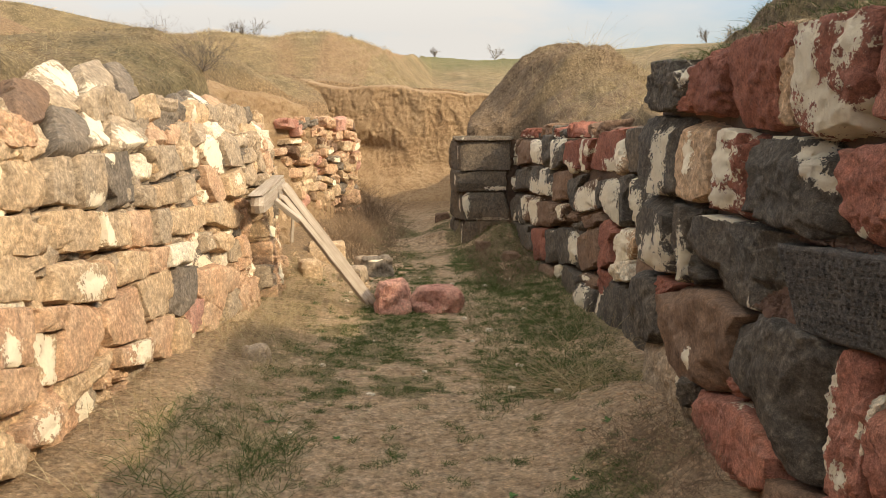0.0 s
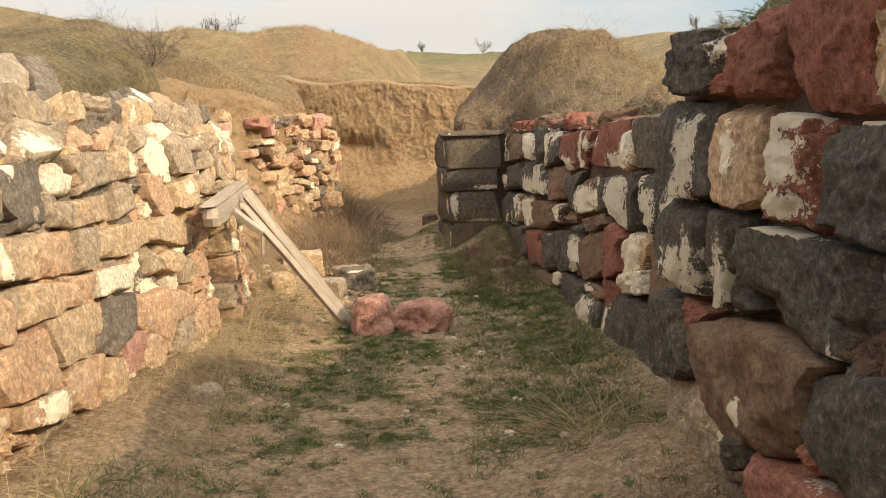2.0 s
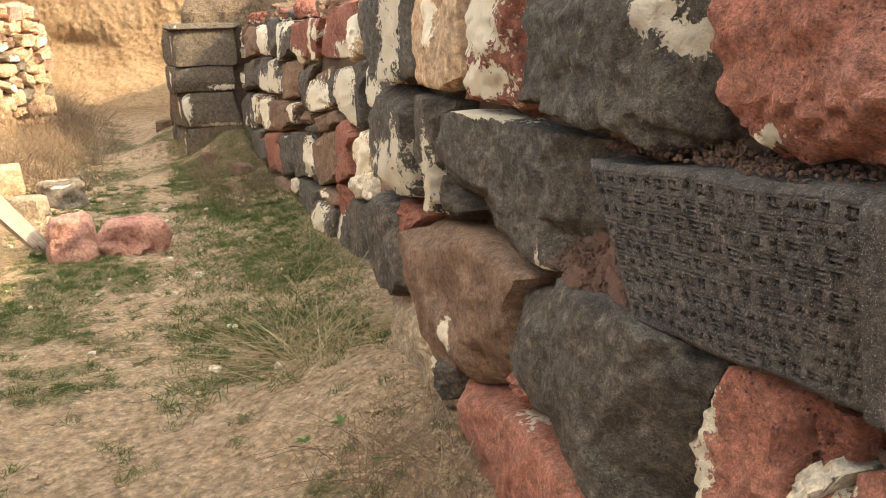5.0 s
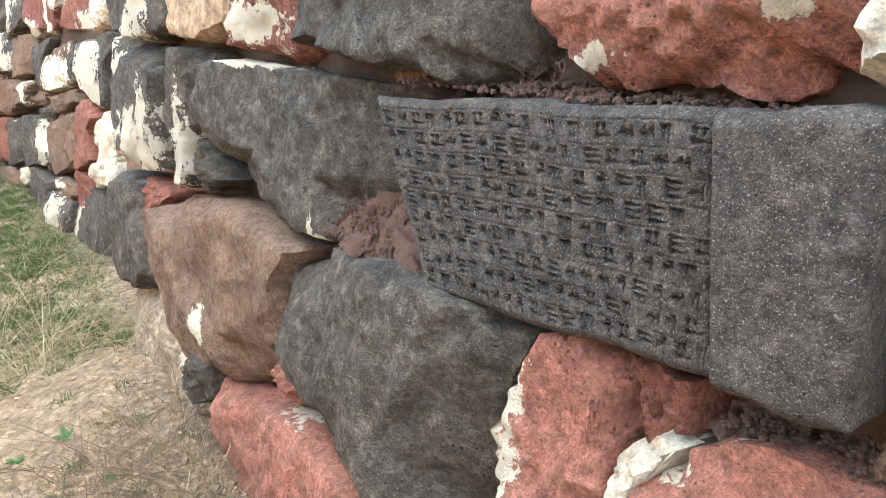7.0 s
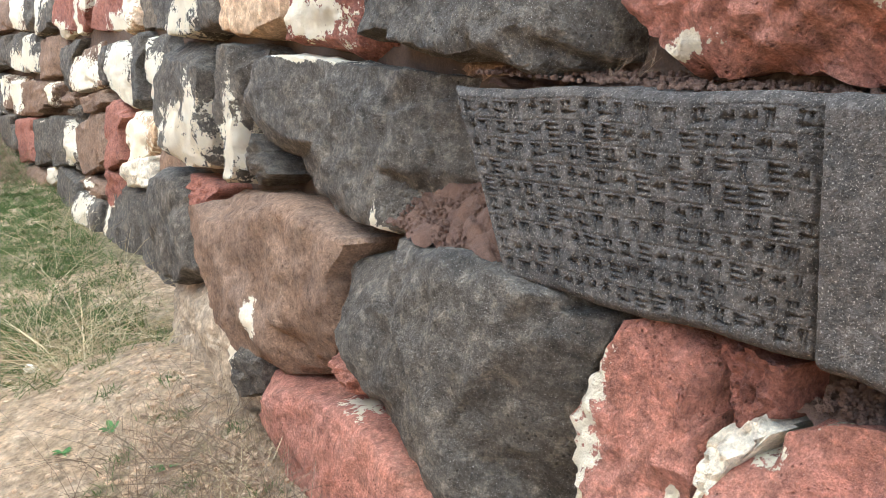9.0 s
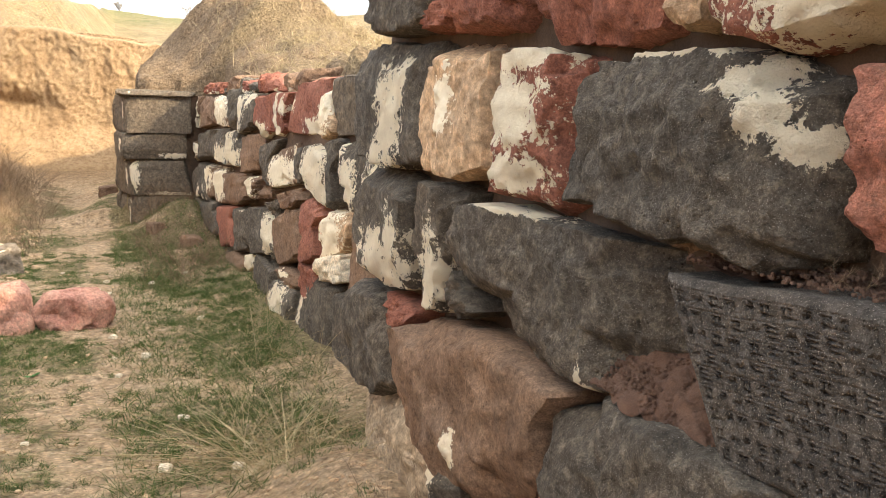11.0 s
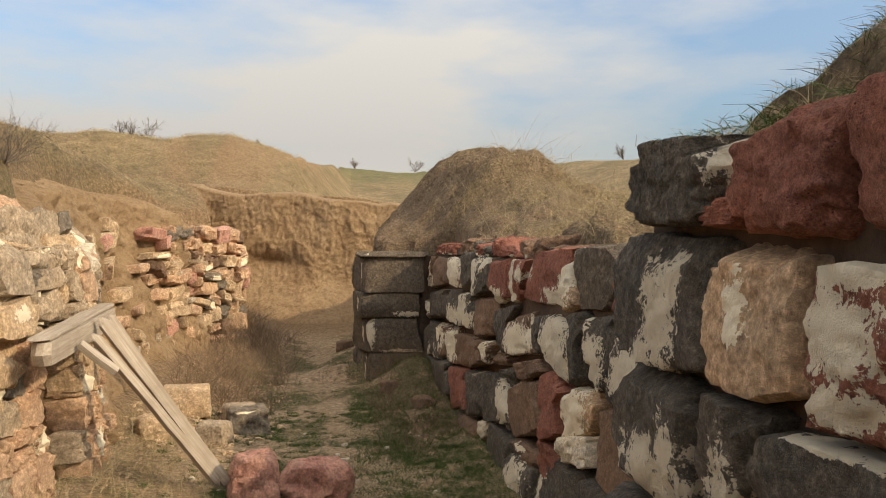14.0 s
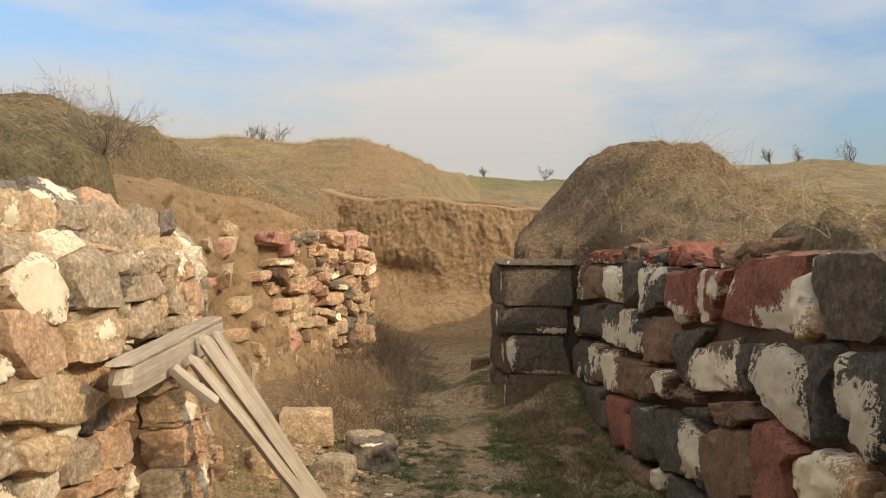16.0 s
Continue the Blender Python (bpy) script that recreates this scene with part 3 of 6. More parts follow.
near_stone("basalt", ((3.33, 1.58), (2.95, 1.60), (2.68, 1.56), (2.66, 1.43), (2.67, 1.28), (2.77, 1.25), (2.88, 1.275), (3.09, 1.27), (3.34, 1.29), (3.355, 1.47)),
           ((0.76, 0.86, 0.09, 0.10), (0.86, 0.70, 0.07, 0.14), (0.93, 0.58, 0.06, 0.10), (0.42, 0.985, 0.36, 0.022)), x=-0.01, cells=(54, 40, 8), bulge=0.014, facets=3, cuts=((0.5, 0.65, 0.6, 1.28), (0.9, 0.0, 0.6, 1.28)))
near_stone("red", ((2.65, 1.57), (2.40, 1.60), (2.215, 1.58), (2.215, 1.29), (2.36, 1.27), (2.56, 1.27), (2.66, 1.34)), ((0.86, 0.36, 0.09, 0.10), (0.25, 0.10, 0.1, 0.05)), x=-0.01, power=6, bulge=0.018, cells=(50, 36, 8), cuts=((0.1, -0.6, 0.9, 1.05),))
near_stone("cream", ((2.215, 1.60), (1.80, 1.60), (1.80, 1.31), (2.06, 1.275), (2.21, 1.285)), x=-0.02)
# third course
near_stone("basalt", ((4.92, 1.26), (4.27, 1.275), (4.285, 1.06), (4.285, 0.895), (4.62, 0.86), (4.88, 0.87), (5.04, 0.98)), ((0.62, 0.22, 0.36, 0.30), (0.86, 0.36, 0.14, 0.34)), x=-0.01)
near_stone("basalt", ((4.245, 1.275), (3.88, 1.28), (3.93, 1.17), (3.95, 1.0), (4.0, 0.895), (4.18, 0.875), (4.25, 1.08)), ((0.50, 0.32, 0.34, 0.40),), x=-0.005, cells=(24, 26, 8))
near_stone("basalt", ((3.97, 1.02), (3.88, 1.05), (3.74, 0.96), (3.87, 0.91), (3.96, 0.92)), x=0.01, cells=(12, 12, 6))
near_stone("basalt", ((3.87, 1.245), (3.63, 1.26), (3.37, 1.25), (2.93, 1.245), (2.93, 1.16), (2.885, 1.06), (2.95, 1.01), (3.19, 0.925), (3.45, 0.91), (3.90, 1.03), (3.93, 1.16)),
           ((0.25, 0.99, 0.24, 0.03), (0.70, 0.02, 0.03, 0.10), (0.68, 0.10, 0.015, 0.1)), x=-0.01, cells=(58, 36, 8), chips=3, facets=1, power=20, cuts=((0.75, 0.0, 0.6, 0.87), (-0.25, -0.35, 0.9, 1.08)))
near_stone("brown", ((3.2, 1.27), (2.93, 1.28), (2.93, 1.20), (3.2, 1.20)), x=0.10, cells=(10, 6, 6))
near_stone("cream", ((2.11, 1.26), (1.66, 1.28), (1.66, 0.98), (2.06, 0.90), (2.10, 1.0)), x=-0.01)
# fourth course
near_stone("basalt", ((5.05, 0.80), (4.62, 0.85), (4.42, 0.72), (4.37, 0.54), (4.57, 0.45), (4.93, 0.40), (5.15, 0.58)), x=-0.005)
near_stone("maroon", ((4.60, 0.84), (4.22, 0.86), (4.30, 0.76), (4.48, 0.74)), x=0.01, cells=(12, 10, 6))
near_stone("brown", ((4.36, 0.79), (4.05, 0.88), (3.66, 0.93), (3.25, 0.91), (3.33, 0.80), (3.335, 0.67), (3.41, 0.57), (3.58, 0.485), (3.79, 0.455), (4.26, 0.50), (4.38, 0.60)),
           ((0.57, 0.28, 0.025, 0.12), (0.03, 0.30, 0.05, 0.25)), x=-0.035, cells=(56, 38, 8), bulge=0.014, cuts=((0.5, -0.3, 0.9, 1.30), (-0.2, 0.7, 0.7, 1.2)))
near_stone("basalt", ((3.32, 0.86), (3.18, 0.925), (2.78, 0.975), (2.58, 0.94), (2.63, 0.84), (2.66, 0.60), (2.68, 0.44), (2.78, 0.43), (3.03, 0.535), (3.20, 0.58), (3.355, 0.69)),
           (), x=-0.03, cells=(58, 46, 10), bulge=0.016, facets=3, cuts=((0.7, -0.2, 0.7, 1.0), (0.0, -0.5, 0.9, 1.14), (-0.4, 0.3, 0.9, 1.2)))
near_stone("red", ((3.375, 0.63), (3.22, 0.615), (3.22, 0.565), (3.36, 0.55)), x=-0.01, cells=(12, 10, 6))
# fifth course and foot
# added block shape that stands for a receding mass of grey-tan earth
near_stone("grey", ((5.0, 0.42), (4.35, 0.50), (3.9, 0.47), (3.84, 0.30), (4.2, 0.05), (5.0, 0.02)), x=0.04, power=6, rough=0.02)
near_stone("basalt", ((3.96, 0.49), (3.70, 0.50), (3.73, 0.38), (3.90, 0.31)), ((0.15, 0.8, 0.3, 0.5),), x=-0.03, cells=(14, 12, 6))
near_stone("red", ((3.72, 0.465), (3.46, 0.515), (3.20, 0.55), (2.98, 0.535), (2.84, 0.47), (2.86, 0.34), (3.30, 0.15), (3.62, 0.22), (3.77, 0.34)), ((0.45, 0.99, 0.16, 0.03),), x=-0.035, cells=(46, 34, 8))
near_stone("red", ((2.58, 0.93), (2.53, 0.965), (2.43, 0.95), (2.425, 0.82), (2.40, 0.62), (2.42, 0.46), (2.62, 0.44), (2.65, 0.62), (2.64, 0.80)), ((0.14, 0.78, 0.12, 0.16), (0.10, 0.38, 0.16, 0.28), (0.55, 0.2, 0.2, 0.08), (0.8, 0.55, 0.06, 0.05)), x=-0.01, cells=(30, 40, 8))
near_stone("maroon", ((2.44, 0.955), (2.34, 0.955), (2.335, 0.88), (2.41, 0.81)), x=0.03, cells=(12, 12, 6))
near_stone("red", ((2.385, 0.83), (2.31, 0.885), (2.22, 0.915), (2.12, 0.905), (1.95, 0.85), (1.95, 0.52), (2.40, 0.52), (2.41, 0.72)), ((0.06, 0.85, 0.12, 0.08), (0.2, 0.98, 0.1, 0.04)), x=-0.01, cells=(42, 30, 8))
near_stone("cream", ((2.42, 0.84), (2.36, 0.885), (2.325, 0.88), (2.375, 0.81), (2.40, 0.66), (2.425, 0.64)), x=0.0, cells=(12, 18, 6))
near_stone("brown", ((2.16, 0.965), (2.09, 0.96), (2.10, 0.90), (2.16, 0.91)), x=0.05, cells=(8, 8, 6))
near_stone("brown", ((3.05, 0.38), (2.60, 0.42), (2.60, 0.02), (3.05, 0.02)), x=-0.02)
near_stone("red", ((2.62, 0.46), (2.10, 0.50), (2.10, 0.02), (2.62, 0.02)), x=-0.02)
for y0, y1, z0, z1, kind in ((1.4, 1.93, 1.6, 1.98, "maroon"), (0.8, 1.38, 1.6, 2.0, "basalt"), (1.3, 1.78, 1.3, 1.58, "red"), (0.7, 1.28, 1.3, 1.58, "basalt"),
                             (1.0, 1.64, 0.95, 1.28, "brown"), (1.2, 1.93, 0.5, 0.93, "basalt"), (1.3, 2.08, 0.02, 0.48, "brown")):
    near_stone(kind, ((y1, z1), (y0, z1), (y0, z0), (y1, z0)), cells=(18, 14, 6))
# loose red dirt on the ledges
for y0, y1, z, x, lift in ((2.76, 3.24, 0.945, 0.02, 0.17), (2.06, 2.34, 0.885, 0.075, 0.09), (2.1, 2.95, 1.235, 0.09, 0.05)):
    n = 48
    gy, gx = np.meshgrid(np.linspace(y0, y1, n), np.linspace(0, 1, n))
    rise = lift * gx.ravel() ** 0.8 * np.clip(1.6 * np.sin(np.pi * (gy.ravel() - y0) / (y1 - y0)), 0, 1)
    fx = np.array([face_x(k) for k in gy.ravel()])
    v = np.stack([fx + x + 0.16 * gx.ravel(), gy.ravel(), z + rise], axis=1)
    v[:, 2] += cloud(v, 55, 77, 3) * 0.012
    v[:, 0] += cloud(v, 22, 79, 2) * 0.015
    i = (np.arange(n - 1)[:, None] * n + np.arange(n - 1)[None, :]).ravel()
    ob = under(new("dirt_ledge", mesh_of("dirt_ledge", v, np.stack([i, i + 1, i + 1 + n, i + n], axis=1).tolist(), M_REDDIRT)), wall_near, "loose red dirt on a ledge")


# ---- the inscribed block ----
def wedge_marks(nu, nv, length, high):
    """Depths of carved wedge marks in ruled lines on a grid of nu by nv over length by high metres."""
    rng = np.random.RandomState(7)
    gu, gv = np.meshgrid(np.linspace(0, length, nu), np.linspace(0, high, nv), indexing="ij")
    dep = np.zeros_like(gu)
    lines = 9
    pitch = high / lines

    def wedge(cu, cv, long, wide, turn, deep):
        du, dv = gu - cu, gv - cv
        a, c = du * math.cos(turn) + dv * math.sin(turn), -du * math.sin(turn) + dv * math.cos(turn)
        hw = wide * np.clip(1 - a / long, 0, 1) ** 1.4 + 0.0007
        k = deep * np.clip(1 - np.abs(c) / hw, 0, 1) ** 0.7 * np.clip(1 - 0.45 * a / long, 0, 1)
        np.maximum(dep, np.where((a > 0) & (a < long), k, 0), out=dep)
    for row in range(lines):
        base = high - (row + 0.5) * pitch
        np.maximum(dep, np.where(np.abs(gv - (high - row * pitch)) < 0.0012, 0.0015, 0), out=dep)
        u = 0.012
        while u < length - 0.03:
            form = rng.randint(5)
            if form == 0:
                for k in range(rng.randint(2, 5)):
                    wedge(u + k * 0.0065, base + pitch * 0.38, pitch * 0.75, 0.0042, -math.pi / 2, 0.009)
                u += 0.034
            elif form == 1:
                for k in range(rng.randint(2, 4)):
                    wedge(u, base + pitch * (0.28 - 0.26 * k), 0.026, 0.004, 0, 0.0085)
                u += 0.031
            elif form == 2:
                wedge(u, base + pitch * 0.1, 0.02, 0.0048, 0, 0.009)
                wedge(u + 0.011, base + pitch * 0.4, pitch * 0.8, 0.0048, -math.pi / 2, 0.009)
                u += 0.024
            elif form == 3:
                for k in range(2):
                    wedge(u + 0.009 + k * 0.009, base, 0.012, 0.0095, math.pi, 0.009)
                u += 0.025
            else:
                wedge(u, base - pitch * 0.15, 0.026, 0.0042, 0, 0.0085)
                for k in range(2):
                    wedge(u + 0.005 + k * 0.01, base + pitch * 0.38, pitch * 0.5, 0.0045, -math.pi / 2, 0.009)
                u += 0.032
            u += rng.uniform(0.001, 0.007)
    return dep


def inscribed_block():
    nu, nv, nd = 470, 170, 12
    u, v = np.meshgrid(np.linspace(0, 1, nu), np.linspace(0, 1, nv), indexing="ij")
    a, b_, c, d = (np.array(k) for k in ((1.180, 2.775, 0.945), (1.272, 2.138, 0.975), (1.258, 2.135, 1.275), (1.152, 2.915, 1.228)))
    u3, v3 = u[..., None], v[..., None]
    p = a * (1 - u3) * (1 - v3) + b_ * u3 * (1 - v3) + c * u3 * v3 + d * (1 - u3) * v3
    p[..., 2] += 0.006 * cloud(np.stack([u.ravel() * 3, v.ravel() * 0, v.ravel() * 0], axis=1), 2.5, 4, 3).reshape(u.shape) * (1 - 2 * v)
    out = np.array((-0.987, -0.16, 0.02))
    span = 0.775
    marks = np.zeros_like(u)
    n_in = int(nu * span)
    marks[6:n_in, 6:int(nv * 0.95)] = wedge_marks(n_in - 6, int(nv * 0.95) - 6, 0.60, 0.27)
    flat = p.reshape(-1, 3)
    worn = np.clip(1.25 + 0.6 * cloud(flat, 7, 3, 2), 0.45, 1.2).reshape(u.shape)
    rise = 0.034 * smooth(span - 0.006, span + 0.012, u) - marks * worn
    rise = rise - 0.010 * np.exp(-((u - span + 0.014) / 0.007) ** 2)
    edge = np.minimum.reduce([u * 0.8, (1 - u) * 0.8, v * 0.3, (1 - v) * 0.3])
    rise = rise - 0.016 * np.clip(1 - edge / 0.016, 0, 1) ** 2
    rise = rise + (cloud(flat, 14, 5, 3) * 0.0022 + cloud(flat, 90, 8, 2) * 0.0011).reshape(u.shape)
    p = p + out * rise[..., None]
    front = p.reshape(-1, 3)
    i = (np.arange(nu - 1)[:, None] * nv + np.arange(nv - 1)[None, :]).ravel()
    faces = np.stack([i, i + nv, i + nv + 1, i + 1], axis=1).tolist()
    ring = [k * nv for k in range(nu)] + [(nu - 1) * nv + k for k in range(1, nv)] + [k * nv + nv - 1 for k in range(nu - 2, -1, -1)] + list(range(nv - 2, 0, -1))
    verts, base = [front], len(front)
    m = len(ring)
    for s in range(1, nd + 1):
        k = front[ring] - out * (0.36 * s / nd)
        k = k + (cloud(k, 16, 9, 3) * 0.005)[:, None] * np.array((0.3, 0.5, 1.0))
        verts.append(k)
    prev = ring
    for s in range(nd):
        cur = [base + s * m + j for j in range(m)]
        faces += [[prev[j], cur[j], cur[(j + 1) % m], prev[(j + 1) % m]] for j in range(m)]
        prev = cur
    faces.append(prev[::-1])
    verts = np.concatenate(verts)
    me = mesh_of("inscribed_block", verts, faces, M_INSCRIBED)
    float_attribute(me, "lime", np.full(len(verts), -1.2))
    bm = bmesh.new()
    bm.from_mesh(me)
    bmesh.ops.recalc_face_normals(bm, faces=bm.faces)
    bm.to_mesh(me)
    bm.free()
    return tagged(new("inscribed_block", me), "dark basalt block with carved cuneiform lines set in the wall", "inscribed stone")


M_INSCRIBED = stone_material("vesicular_basalt", (0.066, 0.056, 0.048), (0.092, 0.079, 0.066), (0.135, 0.113, 0.092), 1.6, (0.48, 0.43, 0.36), 0.5, 0.12)
inscribed_block()


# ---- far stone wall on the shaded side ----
wall_far = prism("wall_far", [(1.68, 4.7), (1.52, 7.3), (1.25, 12.1), (2.2, 12.1), (2.2, 4.7)], -0.3, 1.56, M_GAPSHADE)
tagged(wall_far, "stone wall of basalt and red tuff blocks streaked with lime", "stone wall", kind="structure")


rng_lime = random.Random(21)


def far_block(kind, y0, y1, z0, z1, lime=(), far=0.0, near=0.0, top=0.0, bottom=0.0, x=0.0, cells=(12, 12, 6), parent=wall_far, **how):
    f = lambda y, z: 1.45 - 0.06 * (y - 6.7) + 0.1 * (z - 1) + x
    if not lime and rng_lime.random() < 0.55:
        lime = ((rng_lime.uniform(0.1, 0.9), rng_lime.choice((0.05, 0.3, 0.7)), rng_lime.uniform(0.12, 0.35), rng_lime.uniform(0.15, 0.45)),)
    how = {"chips": 9, "bulge": 0.014, "facets": 5, **how}
    ys = (y1 - far / 2, y0 - near / 2, y0 + near / 2, y1 + far / 2)
    zs = (z0 + bottom / 2, z0 - bottom / 2, z1 - top / 2, z1 + top / 2)
    return rock("stone", kind, [(f(y, z), y, z) for y, z in zip(ys, zs)], (-1, 0, -0.05), 0.34, cells, parent, lime=lime, rough=0.011, **how)


def far_stone(kind, outline, lime=(), x=0.0, cells=(18, 16, 6), **how):
    """A block of the far wall with a face of many corners (y, z)."""
    at = lambda y, z: np.stack([1.45 - 0.06 * (y - 6.7) + 0.1 * (z - 1) + x + 0.02 * math.sin(37 * outline[0][0]), y, z], axis=1)
    how = {"chips": 6, "bulge": 0.012, "facets": 4, "rough": 0.009, "power": 14, **how}
    return rock("stone", kind, None, (-1, 0, -0.05), 0.34, cells, wall_far, lime=lime, outline=outline, at=at, **how)


LOW = ((0.45, 0.08, 0.4, 0.25),)
far_stone("brown", ((12.05, 1.46), (12.05, 1.56), (11.91, 1.56), (11.94, 1.34), (12.05, 1.17), (12.05, 1.21)), ((0.2, 0.4, 0.4, 0.5),))
far_stone("brown", ((11.97, 1.55), (11.06, 1.53), (10.89, 1.26), (11.98, 1.16)), ((0.05, 0.2, 0.15, 0.2),))
far_stone("brown", ((11.04, 1.56), (10.08, 1.54), (9.97, 1.40), (9.95, 1.24), (10.88, 1.25)), ((0.4, 0.5, 0.5, 0.6),))
far_stone("basalt", ((10.15, 1.61), (9.63, 1.61), (9.51, 1.27), (9.93, 1.24)))
far_stone("basalt", ((9.63, 1.57), (9.33, 1.59), (8.86, 1.54), (8.83, 1.31), (9.14, 1.25), (9.45, 1.21)), ((0.22, 0.45, 0.24, 0.6), (0.65, 0.85, 0.15, 0.2)))
far_stone("maroon", ((8.80, 1.55), (8.34, 1.58), (8.26, 1.35), (8.25, 1.27), (8.58, 1.20), (8.80, 1.29)), ((0.45, 0.12, 0.45, 0.24),))
far_stone("maroon", ((8.31, 1.56), (7.75, 1.58), (7.82, 1.48), (7.92, 1.28), (8.11, 1.23), (8.26, 1.35)), ((0.35, 0.55, 0.1, 0.5), (0.7, 0.7, 0.2, 0.2), (0.4, 0.1, 0.15, 0.15)))
far_stone("maroon", ((7.68, 1.62), (7.14, 1.66), (6.85, 1.66), (6.92, 1.51), (6.85, 1.28), (7.36, 1.27), (7.90, 1.28), (7.82, 1.48)), ((0.68, 0.1, 0.24, 0.22), (0.88, 0.35, 0.1, 0.25), (0.12, 0.7, 0.05, 0.3)))
far_stone("tan", ((6.94, 1.56), (6.82, 1.59), (6.80, 1.51), (6.67, 1.30), (6.84, 1.28)), ((0.4, 0.6, 0.4, 0.5),))
far_stone("umber", ((6.84, 1.66), (6.33, 1.67), (6.16, 1.66), (6.12, 1.42), (6.29, 1.31), (6.65, 1.29), (6.80, 1.51)), ((0.02, 0.9, 0.05, 0.1),))
far_stone("brown", ((12.05, 0.98), (12.05, 1.05), (11.86, 0.84), (12.05, 0.79)), ((0.4, 0.5, 0.4, 0.6),))
far_stone("basalt", ((12.05, 1.12), (10.90, 1.21), (10.70, 0.92), (11.84, 0.81)))
far_stone("basalt", ((10.88, 1.21), (10.17, 1.25), (10.03, 0.88), (10.70, 0.89)), ((0.55, 0.2, 0.5, 0.35),))
far_stone("basalt", ((10.13, 1.21), (9.45, 1.25), (9.34, 1.09), (9.31, 0.90), (10.07, 0.93)), ((0.3, 0.5, 0.4, 0.6), (0.65, 0.25, 0.3, 0.3)))
far_stone("brown", ((9.43, 1.21), (8.62, 1.25), (8.59, 1.16), (8.69, 0.94), (9.25, 0.87)))
far_stone("basalt", ((8.69, 1.15), (8.31, 1.22), (7.95, 1.24), (8.20, 1.10), (8.19, 0.91), (8.34, 0.83), (8.61, 0.89)))
far_stone("brown", ((8.20, 1.12), (7.57, 1.23), (7.61, 1.09), (7.46, 0.94), (8.18, 0.85), (8.37, 0.92)), ((0.5, 0.35, 0.45, 0.42), (0.85, 0.6, 0.12, 0.3)))
far_stone("basalt", ((7.54, 1.19), (7.34, 1.22), (7.35, 1.06), (7.27, 1.00), (7.42, 0.94), (7.59, 1.03)))
far_stone("umber", ((7.39, 1.22), (7.12, 1.24), (6.71, 1.19), (6.63, 1.01), (6.65, 0.85), (6.91, 0.89), (7.13, 0.95), (7.35, 1.06)), ((0.5, 0.6, 0.45, 0.5), (0.75, 0.3, 0.24, 0.4)))
far_stone("basalt", ((7.11, 1.24), (6.54, 1.30), (6.50, 1.25), (6.56, 1.10), (6.53, 0.91), (6.64, 0.85), (6.64, 1.03), (6.71, 1.19)))
far_stone("basalt", ((6.53, 1.27), (6.10, 1.32), (6.07, 1.16), (6.09, 0.91), (6.23, 0.89), (6.38, 0.96), (6.53, 1.12)), ((0.48, 0.3, 0.34, 0.42), (0.1, 0.75, 0.06, 0.3)))
far_stone("basalt", ((12.05, 0.71), (11.38, 0.81), (11.04, 0.46), (11.83, 0.41)))
far_stone("brown", ((11.46, 0.81), (10.73, 0.82), (10.58, 0.52), (10.97, 0.47)), ((0.4, 0.6, 0.4, 0.5),))
far_stone("brown", ((10.77, 0.83), (10.24, 0.85), (10.05, 0.51), (10.55, 0.48)), ((0.5, 0.55, 0.45, 0.5),))
far_stone("brown", ((10.22, 0.81), (9.29, 0.88), (9.18, 0.61), (9.81, 0.53), (10.09, 0.52)), ((0.05, 0.3, 0.12, 0.4),))
far_stone("brown", ((9.30, 0.85), (8.98, 0.88), (8.88, 0.70), (9.16, 0.61)))
far_stone("brown", ((8.97, 0.88), (8.53, 0.90), (8.64, 0.71), (8.90, 0.70)), ((0.4, 0.5, 0.42, 0.55),))
far_stone("brown", ((8.53, 0.85), (8.10, 0.86), (8.14, 0.77), (8.63, 0.72)))
far_stone("basalt", ((11.68, 0.34), (10.43, 0.51), (10.11, 0.19), (11.38, 0.03)))
far_stone("maroon", ((10.39, 0.46), (9.67, 0.55), (9.45, 0.19), (10.05, 0.09)))
far_stone("basalt", ((9.57, 0.54), (8.85, 0.66), (8.66, 0.29), (9.31, 0.16)), ((0.4, 0.92, 0.2, 0.12),))
far_stone("basalt", ((8.81, 0.64), (8.43, 0.68), (8.14, 0.34), (8.59, 0.27)))
far_stone("umber", ((8.48, 0.66), (8.12, 0.65), (7.72, 0.39), (7.91, 0.34), (8.21, 0.35)), ((0.45, 0.5, 0.4, 0.65),))
far_stone("basalt", ((8.36, 0.72), (7.76, 0.83), (7.91, 0.64), (8.12, 0.66)))
far_stone("brown", ((7.78, 0.85), (7.30, 0.94), (7.24, 0.86), (7.47, 0.77), (7.73, 0.75)))
far_stone("brown", ((7.92, 0.64), (7.64, 0.77), (7.22, 0.81), (7.07, 0.51), (7.74, 0.32), (7.91, 0.50)))
far_stone("maroon", ((7.28, 0.85), (7.04, 0.92), (6.70, 0.84), (6.81, 0.75), (6.74, 0.56), (7.06, 0.47)))
far_stone("tan", ((6.82, 0.78), (6.61, 0.87), (6.31, 0.89), (6.18, 0.87), (6.22, 0.77), (6.32, 0.67), (6.72, 0.54)), ((0.35, 0.5, 0.4, 0.6),))
far_stone("basalt", ((8.90, 0.20), (8.52, 0.34), (8.42, 0.20), (8.71, 0.10)), ((0.5, 0.5, 0.45, 0.5),))
